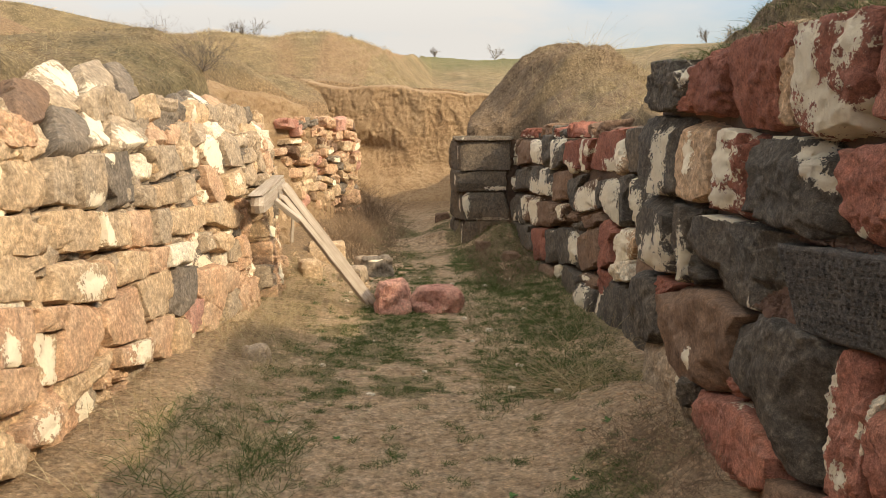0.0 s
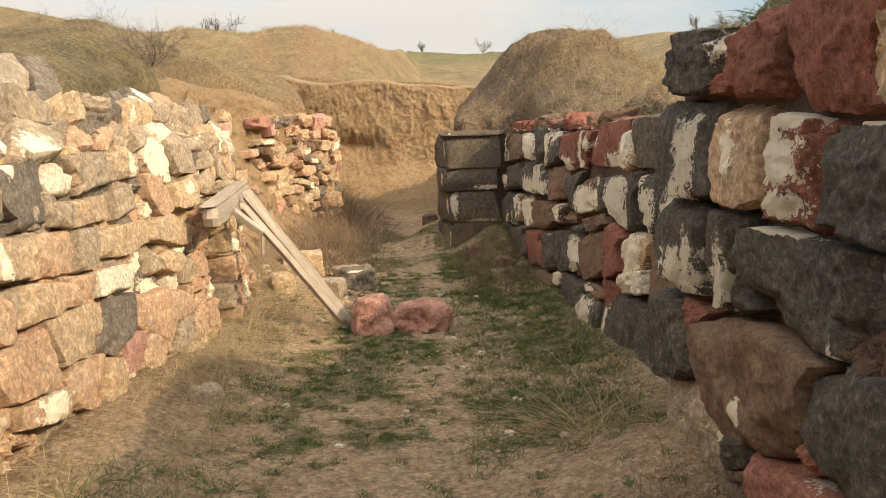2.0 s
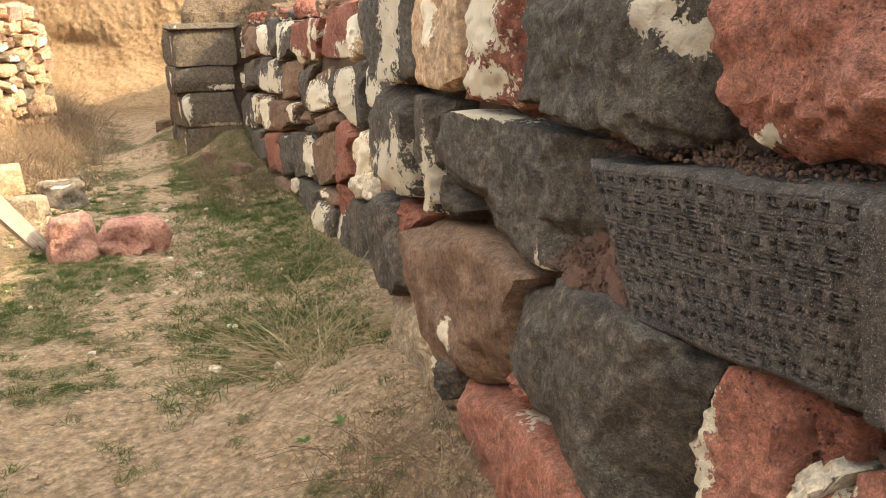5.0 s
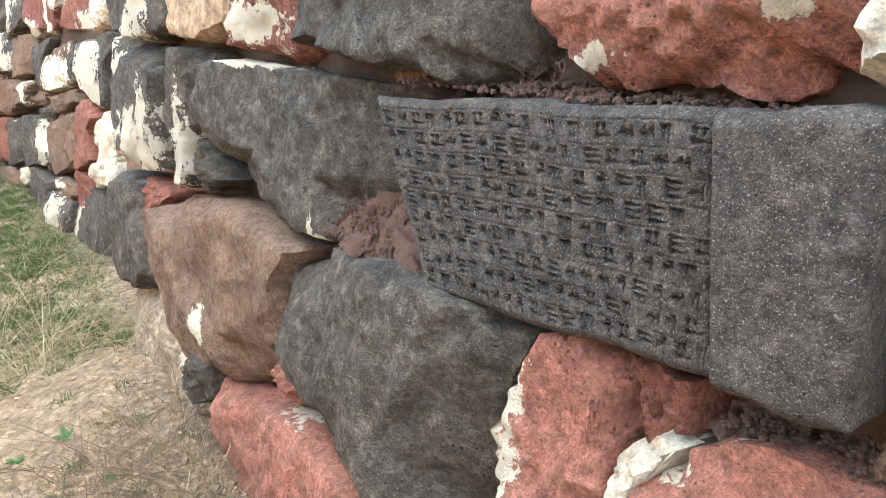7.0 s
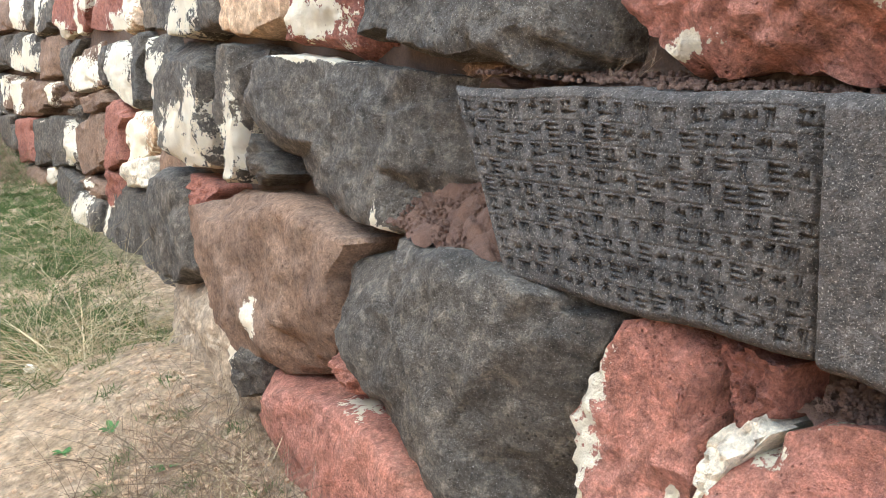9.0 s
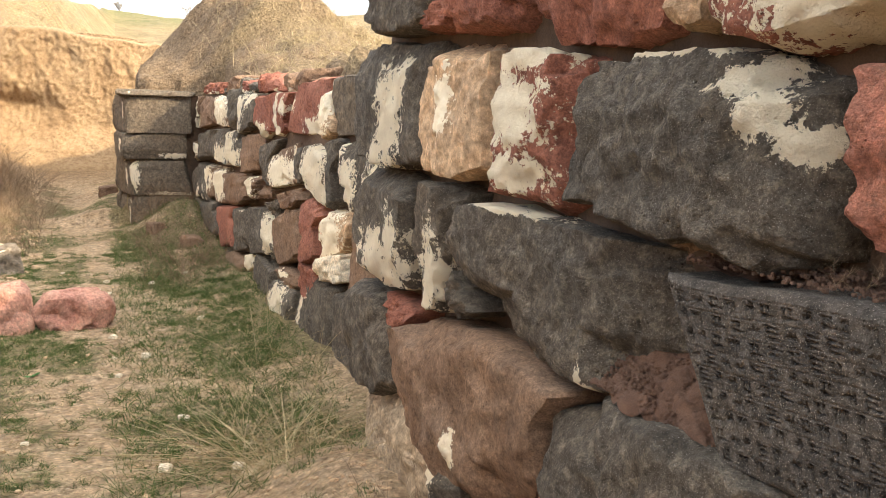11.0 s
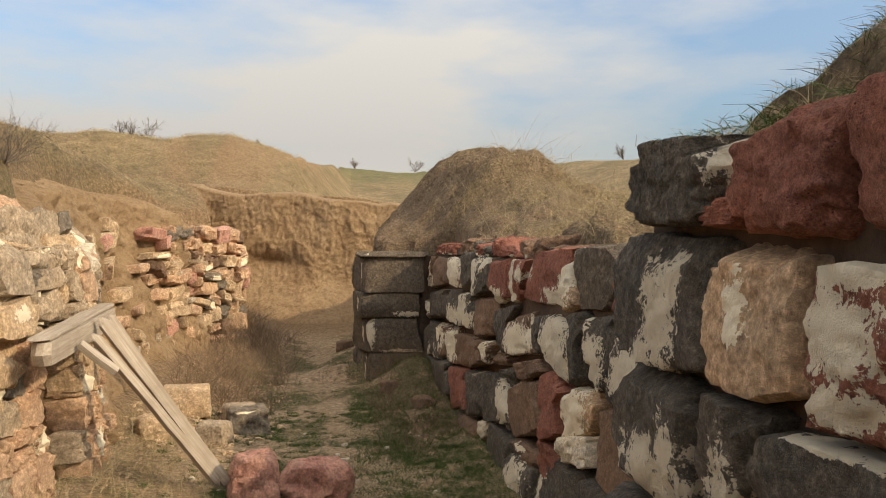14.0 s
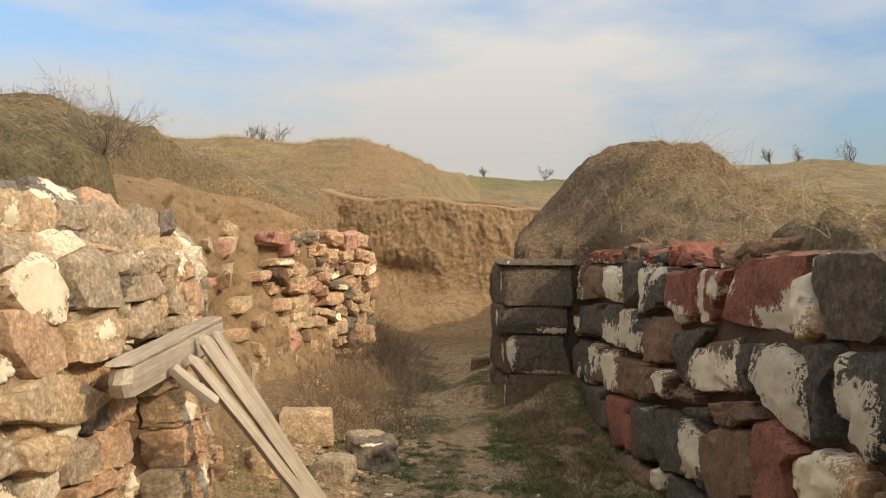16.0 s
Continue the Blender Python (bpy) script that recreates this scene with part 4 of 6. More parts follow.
# the stretch half hidden behind the near wall, and the foot
far_block("brown", 4.9, 5.72, 1.28, 1.66)
far_block("maroon", 5.75, 6.10, 1.28, 1.66, ((0.9, 0.5, 0.05, 0.4),))
far_block("basalt", 5.55, 6.08, 0.88, 1.25, ((0.45, 0.45, 0.45, 0.45),))
far_block("brown", 5.5, 6.16, 0.45, 0.87)
far_stone("cream", ((6.78, 0.56), (6.30, 0.66), (6.26, 0.50), (6.72, 0.42)))
far_block("maroon", 6.78, 7.10, 0.26, 0.50)
far_block("brown", 7.12, 7.75, 0.24, 0.36)
far_block("basalt", 5.6, 6.36, -0.05, 0.44)
far_block("basalt", 6.38, 7.10, -0.06, 0.42, ((0.1, 0.5, 0.06, 0.5),))
far_block("basalt", 7.12, 7.72, -0.06, 0.27, ((0.5, 0.5, 0.35, 0.6),), x=-0.05)
far_block("basalt", 7.75, 8.45, -0.06, 0.30, x=-0.02)
far_block("brown", 8.88, 9.6, -0.06, 0.16, x=-0.02)
far_block("basalt", 9.4, 10.4, -0.06, 0.12)
far_block("basalt", 10.9, 12.0, 0.44, 0.80)
far_block("basalt", 10.9, 12.0, 0.0, 0.42)
# small cap stones
rng_cap = random.Random(3)
y = 6.75
while y < 12.0:
    w = rng_cap.uniform(0.10, 0.30)
    kind = rng_cap.choice(["maroon", "brown", "maroon", "brown", "basalt"])
    far_block(kind, y, y + w, 1.57, 1.64 + rng_cap.uniform(0.0, 0.09), LOW if rng_cap.random() < 0.35 else (), cells=(10, 8, 8), x=0.03 + rng_cap.uniform(-0.03, 0.05), top=rng_cap.uniform(-0.07, 0.07), power=7, chips=12)
    y += w + rng_cap.uniform(0.0, 0.12)

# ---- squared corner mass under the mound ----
corner = prism("wall_corner", [(0.42, 12.1), (1.2, 12.08), (1.9, 12.1), (1.9, 13.6), (0.5, 13.6)], -0.3, 1.55, M_GAPSHADE)
tagged(corner, "squared dark basalt corner of the old wall under an earth mound", "stone wall", kind="structure")
for z0, z1, shift, lime in ((1.115, 1.545, 0.0, ()), (0.815, 1.115, -0.02, ((0.75, 0.15, 0.25, 0.12),)), (0.40, 0.815, 0.03, ((0.06, 0.6, 0.09, 0.5), (0.6, 0.04, 0.4, 0.06))), (-0.1, 0.39, 0.06, ())):
    rock("stone", "umber", [(0.38 + shift, 11.98, z0), (1.10, 11.96, z0), (1.10, 11.99, z1), (0.38 + shift, 12.0, z1)], (0, -1, 0), 0.4, (18, 12, 6), corner, lime=lime, bulge=0.007, chips=5, rough=0.008, power=26)
    rock("stone", "umber", [(0.22 + shift / 2, 12.7, z0), (0.36 + shift, 12.0, z0), (0.36 + shift, 12.02, z1), (0.24 + shift / 2, 12.7, z1)], (-0.96, -0.2, 0), 0.35, (10, 10, 6), corner, lime=((0.75, 0.55, 0.08, 0.3),), bulge=0.012)
    rock("stone", "umber", [(0.30, 13.5, z0), (0.22, 12.72, z0), (0.24, 12.72, z1), (0.32, 13.5, z1)], (-1, 0, 0), 0.35, (10, 8, 6), corner, bulge=0.012)
rock("stone", "umber", [(0.30, 11.95, 1.53), (1.15, 11.95, 1.53), (1.15, 12.0, 1.60), (0.30, 12.0, 1.61)], (0, -1, 0), 0.4, (14, 5, 6), corner, lime=((0.12, 0.5, 0.03, 0.3),), chips=12)


# ---- sunlit wall ----
LEFT_Y, LEFT_X = [-5, 4, 6, 7.0, 7.4, 8.5], [-1.78, -1.70, -1.68, -1.56, -1.52, -1.50]
wall_left = prism("wall_left", [(-2.02, -4.6), (-1.93, 4.0), (-1.91, 6.0), (-1.79, 7.0), (-1.77, 7.42), (-2.1, 7.44), (-2.1, 7.86), (-1.68, 7.88), (-1.68, 8.42), (-2.6, 8.42), (-2.6, -4.6)], -0.3, 1.62, M_MORTAR)
tagged(wall_left, "sunlit rubble wall of ochre, pink and grey stones", "stone wall", kind="structure")
under(prism("mortar_core", [(-1.95, -4.6), (-1.865, 4.0), (-1.845, 6.0), (-1.73, 7.0), (-1.69, 7.41), (-2.1, 7.41), (-2.1, -4.6)], -0.3, 0.80, M_MORTAR), wall_left)
under(prism("mortar_core", [(-1.99, -4.6), (-1.90, 4.0), (-1.88, 6.0), (-1.77, 7.0), (-1.73, 7.41), (-2.1, 7.41), (-2.1, -4.6)], 0.805, 1.25, M_MORTAR), wall_left)
rng_left = random.Random(11)


def left_rows(y0, y1, z_levels, parent, line_x, batter, kinds, wide=(0.2, 0.6), cells=(16, 12, 5), out=(1, 0, 0.12), depth=0.26, gap=-0.002):
    """Rough courses of rubble between y0 and y1, each stone of its own size."""
    for k in range(len(z_levels) - 1):
        y = y0 - rng_left.uniform(0, 0.1)
        while y < y1 - 0.05:
            w = min(rng_left.uniform(*wide), y1 - y)
            lo, hi = z_levels[k] - 0.005 + rng_left.uniform(-0.02, 0.015), z_levels[k + 1] + 0.005 + rng_left.uniform(-0.015, 0.02)
            spans = [(lo, hi)]
            if rng_left.random() < 0.22 and hi - lo > 0.2:
                cut = lo + (hi - lo) * rng_left.uniform(0.4, 0.6)
                spans = [(lo, cut - 0.006), (cut + 0.006, hi)]
            for a, b_ in spans:
                push = rng_left.uniform(-0.025, 0.03)
                tilt, sl = rng_left.uniform(-0.04, 0.04), rng_left.uniform(-0.03, 0.03)
                f = lambda yy, zz: float(np.interp(yy, *line_x)) - batter * (zz - 0.3) + push
                c = [(y, a + sl), (y + w - gap, a - sl), (y + w - gap + tilt, b_ - sl), (y + tilt, b_ + sl)]
                kind = kinds((a + b_) / 2)
                lime = ((rng_left.uniform(0.3, 0.7), rng_left.uniform(0.3, 0.7), rng_left.uniform(0.2, 0.5), rng_left.uniform(0.2, 0.5)),) if rng_left.random() < 0.17 else ()
                pts = [(f(yy, zz), yy, zz) for yy, zz in c]
                rock("stone", kind, [pts[1], pts[0], pts[3], pts[2]], out, depth, cells, parent, lime=lime, chips=8, power=11, bulge=0.018, rough=0.009, facets=4)
            y += w


def left_kind(z):
    k = rng_left.random()
    if z < 0.62:
        return "pink" if k < 0.62 else ("ochre" if k < 0.85 else ("grey" if k < 0.95 else "pink"))
    if z < 1.25:
        return "ochre" if k < 0.42 else ("grey" if k < 0.68 else ("pink" if k < 0.84 else ("dark" if k < 0.91 else ("pink" if k < 0.95 else "cream"))))
    return "grey" if k < 0.46 else ("ochre" if k < 0.66 else ("dark" if k < 0.82 else ("pink" if k < 0.89 else ("cream" if k < 0.95 else "pink"))))


def left_stone(kind, outline, lime=(), cells=(20, 16, 5), **how):
    """A stone of the sunlit wall with a face of many corners (y, z); above 1.6 m the wall lies back on the bank."""
    push = 0.008 + 0.020 * math.sin(41 * outline[0][0] + 17 * outline[0][1])
    lean = lambda z: np.where(z < 1.6, 0.10 * (z - 0.3), 0.13 + 1.0 * (z - 1.6))
    at = lambda y, z: np.stack([np.interp(y, LEFT_Y, LEFT_X) - lean(z) + push, y, z], axis=1)
    my, mz = (sum(k) / len(outline) for k in zip(*outline))
    high = mz > 1.6
    outline = [(my + 1.015 * (y - my), mz + 1.09 * (z - mz)) for y, z in outline]
    how = {"chips": 4, "power": 20, "bulge": 0.007, "rough": 0.005, "facets": 3, **how}
    return rock("stone", kind, None, (1, 0, 0.7 if high else 0.1), 0.24, cells, wall_left, lime=lime, outline=outline, at=at, **how)


# small stones and packing behind the larger faces
BACK_X = [x - 0.05 for x in LEFT_X]
left_rows(2.6, 7.40, [0.0, 0.2, 0.4, 0.6, 0.8, 1.0, 1.2, 1.4, 1.6], wall_left, (LEFT_Y, BACK_X), 0.10, left_kind, (0.16, 0.4), (9, 8, 4))
left_rows(-0.6, 2.6, [0.0, 0.4, 0.8, 1.2, 1.62], wall_left, (LEFT_Y, LEFT_X), 0.10, left_kind, (0.4, 0.7), (6, 6, 4))
left_rows(7.88, 8.40, [0.0, 0.22, 0.45, 0.66, 0.86, 1.06, 1.28, 1.48, 1.66], wall_left, (LEFT_Y, LEFT_X), 0.08, left_kind, (0.14, 0.3))
left_rows(7.43, 7.87, [0.0, 0.25, 0.5, 0.75, 1.0], wall_left, (LEFT_Y, [x - 0.38 for x in LEFT_X]), 0.0, left_kind, (0.14, 0.25))
left_rows(7.40, 7.90, [1.20, 1.44, 1.64], wall_left, (LEFT_Y, BACK_X), 0.08, left_kind, (0.2, 0.3))
left_rows(2.9, 4.0, [1.6, 1.72, 1.84], wall_left, (LEFT_Y, [x + 0.5 for x in LEFT_X]), 0.5, left_kind, (0.2, 0.45))
left_rows(5.0, 8.3, [1.6, 1.75, 1.92], wall_left, (LEFT_Y, [x + 0.02 for x in LEFT_X]), 0.18, left_kind, (0.2, 0.45), (9, 8, 5), (1, 0, 0.7))
# the larger faces
left_stone("brown", ((4.41, 1.94), (4.74, 1.97), (4.68, 1.86), (4.35, 1.74), (4.08, 1.70), (4.05, 1.75)))
left_stone("grey", ((4.92, 2.03), (5.47, 2.13), (5.45, 2.05), (5.05, 1.84), (4.86, 1.79), (4.71, 1.80), (4.75, 1.91)), ((0.35, 0.5, 0.4, 0.35),))
left_stone("grey", ((5.60, 2.10), (6.15, 2.18), (6.10, 2.06), (5.64, 1.86), (5.00, 1.81), (5.35, 1.97)), ((0.5, 0.25, 0.4, 0.18),))
left_stone("dark", ((6.22, 2.17), (6.57, 2.21), (6.43, 2.06), (6.16, 1.93), (5.77, 1.87), (6.06, 2.03)))
left_stone("ochre", ((3.86, 1.75), (4.04, 1.73), (3.96, 1.67), (3.77, 1.56), (3.54, 1.54)))
left_stone("ochre", ((4.01, 1.69), (4.28, 1.71), (4.15, 1.62), (4.06, 1.57), (3.83, 1.53), (3.81, 1.60)))
left_stone("dark", ((4.53, 1.80), (4.82, 1.79), (4.78, 1.73), (4.47, 1.57), (4.29, 1.55), (4.08, 1.58)))
left_stone("grey", ((4.88, 1.77), (5.19, 1.79), (4.90, 1.66), (4.83, 1.59), (4.49, 1.58)), ((0.4, 0.4, 0.35, 0.5),))
left_stone("grey", ((5.30, 1.81), (5.90, 1.85), (5.71, 1.72), (5.39, 1.60), (4.94, 1.57), (4.92, 1.64)), ((0.75, 0.2, 0.2, 0.2), (0.15, 0.5, 0.12, 0.3)))
left_stone("pink", ((5.99, 1.83), (6.30, 1.85), (5.85, 1.62), (5.48, 1.62)))
left_stone("pink", ((6.29, 1.86), (6.58, 1.85), (6.44, 1.73), (6.06, 1.61), (5.86, 1.62)))
left_stone("ochre", ((3.63, 1.52), (3.94, 1.54), (4.03, 1.45), (4.01, 1.32), (3.71, 1.31), (3.52, 1.34)))
left_stone("grey", ((4.10, 1.53), (4.31, 1.54), (4.27, 1.41), (4.28, 1.29), (4.02, 1.32), (4.03, 1.43)))
left_stone("grey", ((4.32, 1.54), (4.68, 1.54), (4.71, 1.42), (4.67, 1.27), (4.31, 1.27), (4.28, 1.41)), ((0.6, 0.1, 0.3, 0.16),))
left_stone("dark", ((4.71, 1.52), (5.13, 1.55), (5.15, 1.43), (5.14, 1.24), (4.79, 1.24), (4.70, 1.37)), ((0.8, 0.9, 0.15, 0.15),))
left_stone("cream", ((5.29, 1.53), (5.51, 1.45), (5.44, 1.36), (5.20, 1.36), (5.16, 1.43)))
left_stone("grey", ((5.40, 1.56), (6.01, 1.57), (6.03, 1.40), (5.54, 1.35), (5.51, 1.46)))
left_stone("ochre", ((6.06, 1.56), (6.42, 1.55), (6.39, 1.40), (6.07, 1.38)), ((0.3, 0.5, 0.15, 0.5),))
left_stone("grey", ((5.13, 1.33), (5.38, 1.33), (5.35, 1.19), (5.13, 1.22)))
left_stone("ochre", ((5.41, 1.32), (5.92, 1.32), (5.92, 1.17), (5.39, 1.17)))
left_stone("grey", ((5.95, 1.34), (6.23, 1.36), (6.19, 1.19), (5.93, 1.17)))
left_stone("ochre", ((3.45, 1.30), (3.79, 1.29), (3.90, 1.20), (3.93, 1.10), (3.44, 1.14)))
left_stone("ochre", ((3.90, 1.28), (4.23, 1.27), (4.54, 1.24), (4.52, 1.06), (4.45, 1.04), (3.96, 1.10)))
left_stone("ochre", ((4.55, 1.23), (4.93, 1.19), (4.90, 1.01), (4.52, 1.04)), ((0.9, 0.5, 0.15, 0.5),))
left_stone("pink", ((4.98, 1.20), (5.32, 1.18), (5.25, 0.97), (4.93, 0.99)))
left_stone("grey", ((5.35, 1.17), (5.65, 1.16), (5.58, 0.95), (5.29, 0.96)))
left_stone("ochre", ((5.63, 1.13), (6.44, 1.12), (6.49, 0.98), (6.12, 0.93), (5.62, 0.98)))
left_stone("ochre", ((3.45, 1.17), (3.75, 1.14), (3.92, 1.05), (3.75, 1.05), (3.73, 0.92), (3.38, 0.97)))
left_stone("ochre", ((3.89, 1.04), (4.24, 1.02), (4.45, 0.95), (4.38, 0.79), (4.00, 0.84), (3.85, 0.89)), ((0.4, 0.4, 0.25, 0.3),))
left_stone("pink", ((4.47, 0.98), (4.65, 0.96), (4.64, 0.81), (4.53, 0.77), (4.39, 0.79)))
left_stone("ochre", ((4.72, 0.99), (5.10, 0.94), (5.05, 0.77), (4.64, 0.81)))
left_stone("pink", ((5.14, 0.96), (5.49, 0.92), (5.40, 0.78), (5.09, 0.81)))
left_stone("cream", ((5.50, 0.92), (6.01, 0.89), (5.98, 0.74), (5.46, 0.79)))
left_stone("pink", ((3.35, 0.95), (3.63, 0.90), (3.62, 0.78), (3.55, 0.68), (3.27, 0.72)), ((0.7, 0.3, 0.2, 0.3),))
left_stone("pink", ((3.66, 0.89), (3.95, 0.84), (3.89, 0.75), (3.65, 0.78)))
left_stone("pink", ((3.96, 0.84), (4.34, 0.77), (4.30, 0.62), (4.03, 0.52), (3.76, 0.53), (3.81, 0.69)))
left_stone("pink", ((4.36, 0.74), (4.79, 0.78), (4.90, 0.50), (4.73, 0.49), (4.40, 0.53), (4.31, 0.64)))
left_stone("ochre", ((4.79, 0.79), (5.37, 0.79), (5.50, 0.65), (5.29, 0.52), (4.92, 0.56)))
left_stone("dark", ((5.58, 0.77), (6.01, 0.71), (5.92, 0.49), (5.55, 0.44), (5.27, 0.53)))
left_stone("pink", ((6.03, 0.68), (6.50, 0.66), (6.78, 0.53), (6.34, 0.27), (6.01, 0.50)))
left_stone("rose", ((5.75, 0.51), (6.11, 0.46), (6.01, 0.29), (5.68, 0.29)))
left_stone("pink", ((6.10, 0.43), (6.38, 0.32), (6.16, 0.17), (5.94, 0.25)))
left_stone("pink", ((4.98, 0.55), (5.39, 0.48), (5.20, 0.24), (4.93, 0.34)))
left_stone("ochre", ((5.38, 0.46), (5.70, 0.38), (5.59, 0.16), (5.29, 0.22)))
left_stone("pink", ((4.42, 0.51), (4.93, 0.45), (4.93, 0.31), (4.45, 0.40)), ((0.4, 0.5, 0.4, 0.4),))
left_stone("ochre", ((3.76, 0.52), (4.15, 0.49), (4.43, 0.51), (4.25, 0.41), (3.74, 0.38)))
left_stone("pink", ((3.36, 0.44), (3.75, 0.50), (3.74, 0.37), (3.57, 0.31), (3.36, 0.35)), ((0.5, 0.4, 0.3, 0.3),))
left_stone("ochre", ((3.62, 0.78), (3.83, 0.73), (3.75, 0.53), (3.60, 0.56), (3.58, 0.67)), ((0.5, 0.5, 0.4, 0.5),))
left_stone("ochre", ((3.19, 0.52), (3.35, 0.37), (3.31, 0.29), (3.12, 0.32)))
left_stone("pink", ((3.27, 0.72), (3.56, 0.66), (3.60, 0.56), (3.40, 0.53), (3.20, 0.54)))
left_stone("dark", ((7.20, 2.03), (7.39, 2.03), (7.51, 1.95), (7.46, 1.88), (7.04, 1.78), (7.01, 1.87)), ((0.35, 0.75, 0.2, 0.25), (0.75, 0.5, 0.15, 0.2)))
left_stone("pink", ((7.63, 2.01), (7.94, 1.99), (7.84, 1.85), (7.45, 1.82), (7.47, 1.91)))
left_stone("tan", ((6.42, 1.51), (6.51, 1.61), (6.74, 1.64), (6.81, 1.60), (6.91, 1.46), (6.88, 1.38), (6.72, 1.33), (6.54, 1.40)), ((0.5, 0.55, 0.5, 0.5),))
left_stone("cream", ((6.81, 1.75), (7.08, 1.75), (7.08, 1.68), (6.81, 1.63)))
left_stone("grey", ((6.85, 1.63), (7.15, 1.68), (7.25, 1.60), (7.29, 1.38), (6.94, 1.40), (6.85, 1.53)))
left_stone("ochre", ((7.04, 1.77), (7.51, 1.88), (7.86, 1.80), (7.52, 1.66), (7.05, 1.68)))
left_stone("grey", ((7.37, 1.65), (7.83, 1.68), (7.81, 1.56), (7.48, 1.51), (7.27, 1.55)))
left_stone("pink", ((6.38, 1.41), (6.48, 1.41), (6.77, 1.32), (6.82, 1.26), (6.82, 1.12), (6.54, 1.13), (6.42, 1.26)))
left_stone("ochre", ((6.83, 1.31), (7.17, 1.37), (7.30, 1.30), (7.25, 1.16), (6.84, 1.13)), ((0.5, 0.6, 0.2, 0.2),))
left_stone("grey", ((7.26, 1.36), (7.60, 1.40), (7.67, 1.24), (7.42, 1.20), (7.27, 1.23)))
left_stone("ochre", ((8.13, 1.76), (8.51, 1.85), (8.55, 1.79), (8.44, 1.69), (8.01, 1.65)))
left_stone("grey", ((8.32, 1.88), (8.52, 1.90), (8.55, 1.62), (8.45, 1.55), (8.36, 1.70)), ((0.8, 0.3, 0.3, 0.35),))
left_stone("pink", ((8.09, 1.64), (8.44, 1.66), (8.34, 1.51), (8.08, 1.50)))
left_stone("ochre", ((7.77, 1.51), (8.28, 1.47), (8.29, 1.32), (7.79, 1.28)))
left_stone("grey", ((8.33, 1.57), (8.55, 1.53), (8.55, 1.25), (8.34, 1.29)))
left_stone("grey", ((6.63, 1.76), (6.83, 1.76), (6.70, 1.66), (6.49, 1.60), (6.40, 1.59)))
left_stone("dark", ((6.95, 1.99), (7.17, 2.01), (6.98, 1.86), (6.75, 1.77), (6.63, 1.76)))
left_stone("grey", ((7.36, 1.52), (7.75, 1.54), (7.76, 1.42), (7.54, 1.40), (7.31, 1.40)))
left_stone("ochre", ((6.35, 1.22), (6.43, 1.23), (6.48, 1.16), (6.34, 1.11)), ((0.5, 0.5, 0.5, 0.5),))
left_stone("ochre", ((6.34, 1.09), (6.65, 1.13), (6.84, 1.07), (7.07, 0.97), (7.02, 0.87), (6.70, 0.91), (6.37, 0.99)))
left_stone("ochre", ((6.42, 0.88), (6.62, 0.89), (6.79, 0.84), (6.80, 0.77), (6.58, 0.73), (6.43, 0.78)))
left_stone("grey", ((6.31, 0.91), (6.41, 0.91), (6.44, 0.78), (6.33, 0.77), (6.30, 0.78)))

# ---- second sunlit wall stretch ----
wall_end = prism("wall_left_end", [(-2.2, 12.4), (-1.78, 12.82), (-1.40, 13.45), (-1.45, 14.6), (-2.6, 14.6), (-2.9, 12.2)], -0.3, 1.85, M_MORTAR)
tagged(wall_end, "ruined stretch of red and ochre rubble wall against the bank", "stone wall", kind="structure")


def end_wall(p0, p1, z_levels, wide, ragged):
    d = Vector((p1[0] - p0[0], p1[1] - p0[1], 0))
    length = d.length
    d.normalize()
    o = (d.y, -d.x, 0.08)
    for k in range(len(z_levels) - 1):
        s = rng_left.uniform(-0.05, 0.02)
        while s < length:
            w = rng_left.uniform(*wide)
            if rng_left.random() > ragged:
                lo, hi = z_levels[k] + rng_left.uniform(-0.03, 0.03), z_levels[k + 1] + rng_left.uniform(-0.05, 0.015)
                push = rng_left.uniform(-0.07, 0.09)
                at = lambda q, z: (p0[0] + d.x * q + o[0] * push, p0[1] + d.y * q + o[1] * push, z)
                kind = rng_left.choice(["pink", "rose", "ochre", "pink", "ochre", "brown", "dark", "pink"])
                sl = rng_left.uniform(-0.05, 0.05)
                s += rng_left.uniform(-0.04, 0.02)
                rock("stone", kind, [at(s, lo + sl), at(s + w, lo - sl), at(s + w, hi - sl), at(s, hi + sl)], o, 0.26, (8, 7, 5), wall_end, lime=((0.6, 0.3, 0.4, 0.4),) if rng_left.random() < 0.09 else (), power=9, chips=11, bulge=0.022)
            s += w + 0.01


end_wall((-1.97, 11.72), (-1.60, 12.70), [0.25, 0.45, 0.66, 0.85, 1.05, 1.22, 1.36, 1.50, 1.62, 1.76, 1.90], (0.16, 0.46), 0.22)
end_wall((-1.64, 12.74), (-1.26, 13.42), [0.2, 0.38, 0.55, 0.72, 0.9, 1.06, 1.24, 1.4, 1.56, 1.74, 1.92], (0.14, 0.3), 0.05)
end_wall((-1.25, 13.45), (-1.30, 14.4), [0.2, 0.5, 0.8, 1.1, 1.4, 1.7, 1.92], (0.2, 0.4), 0.05)


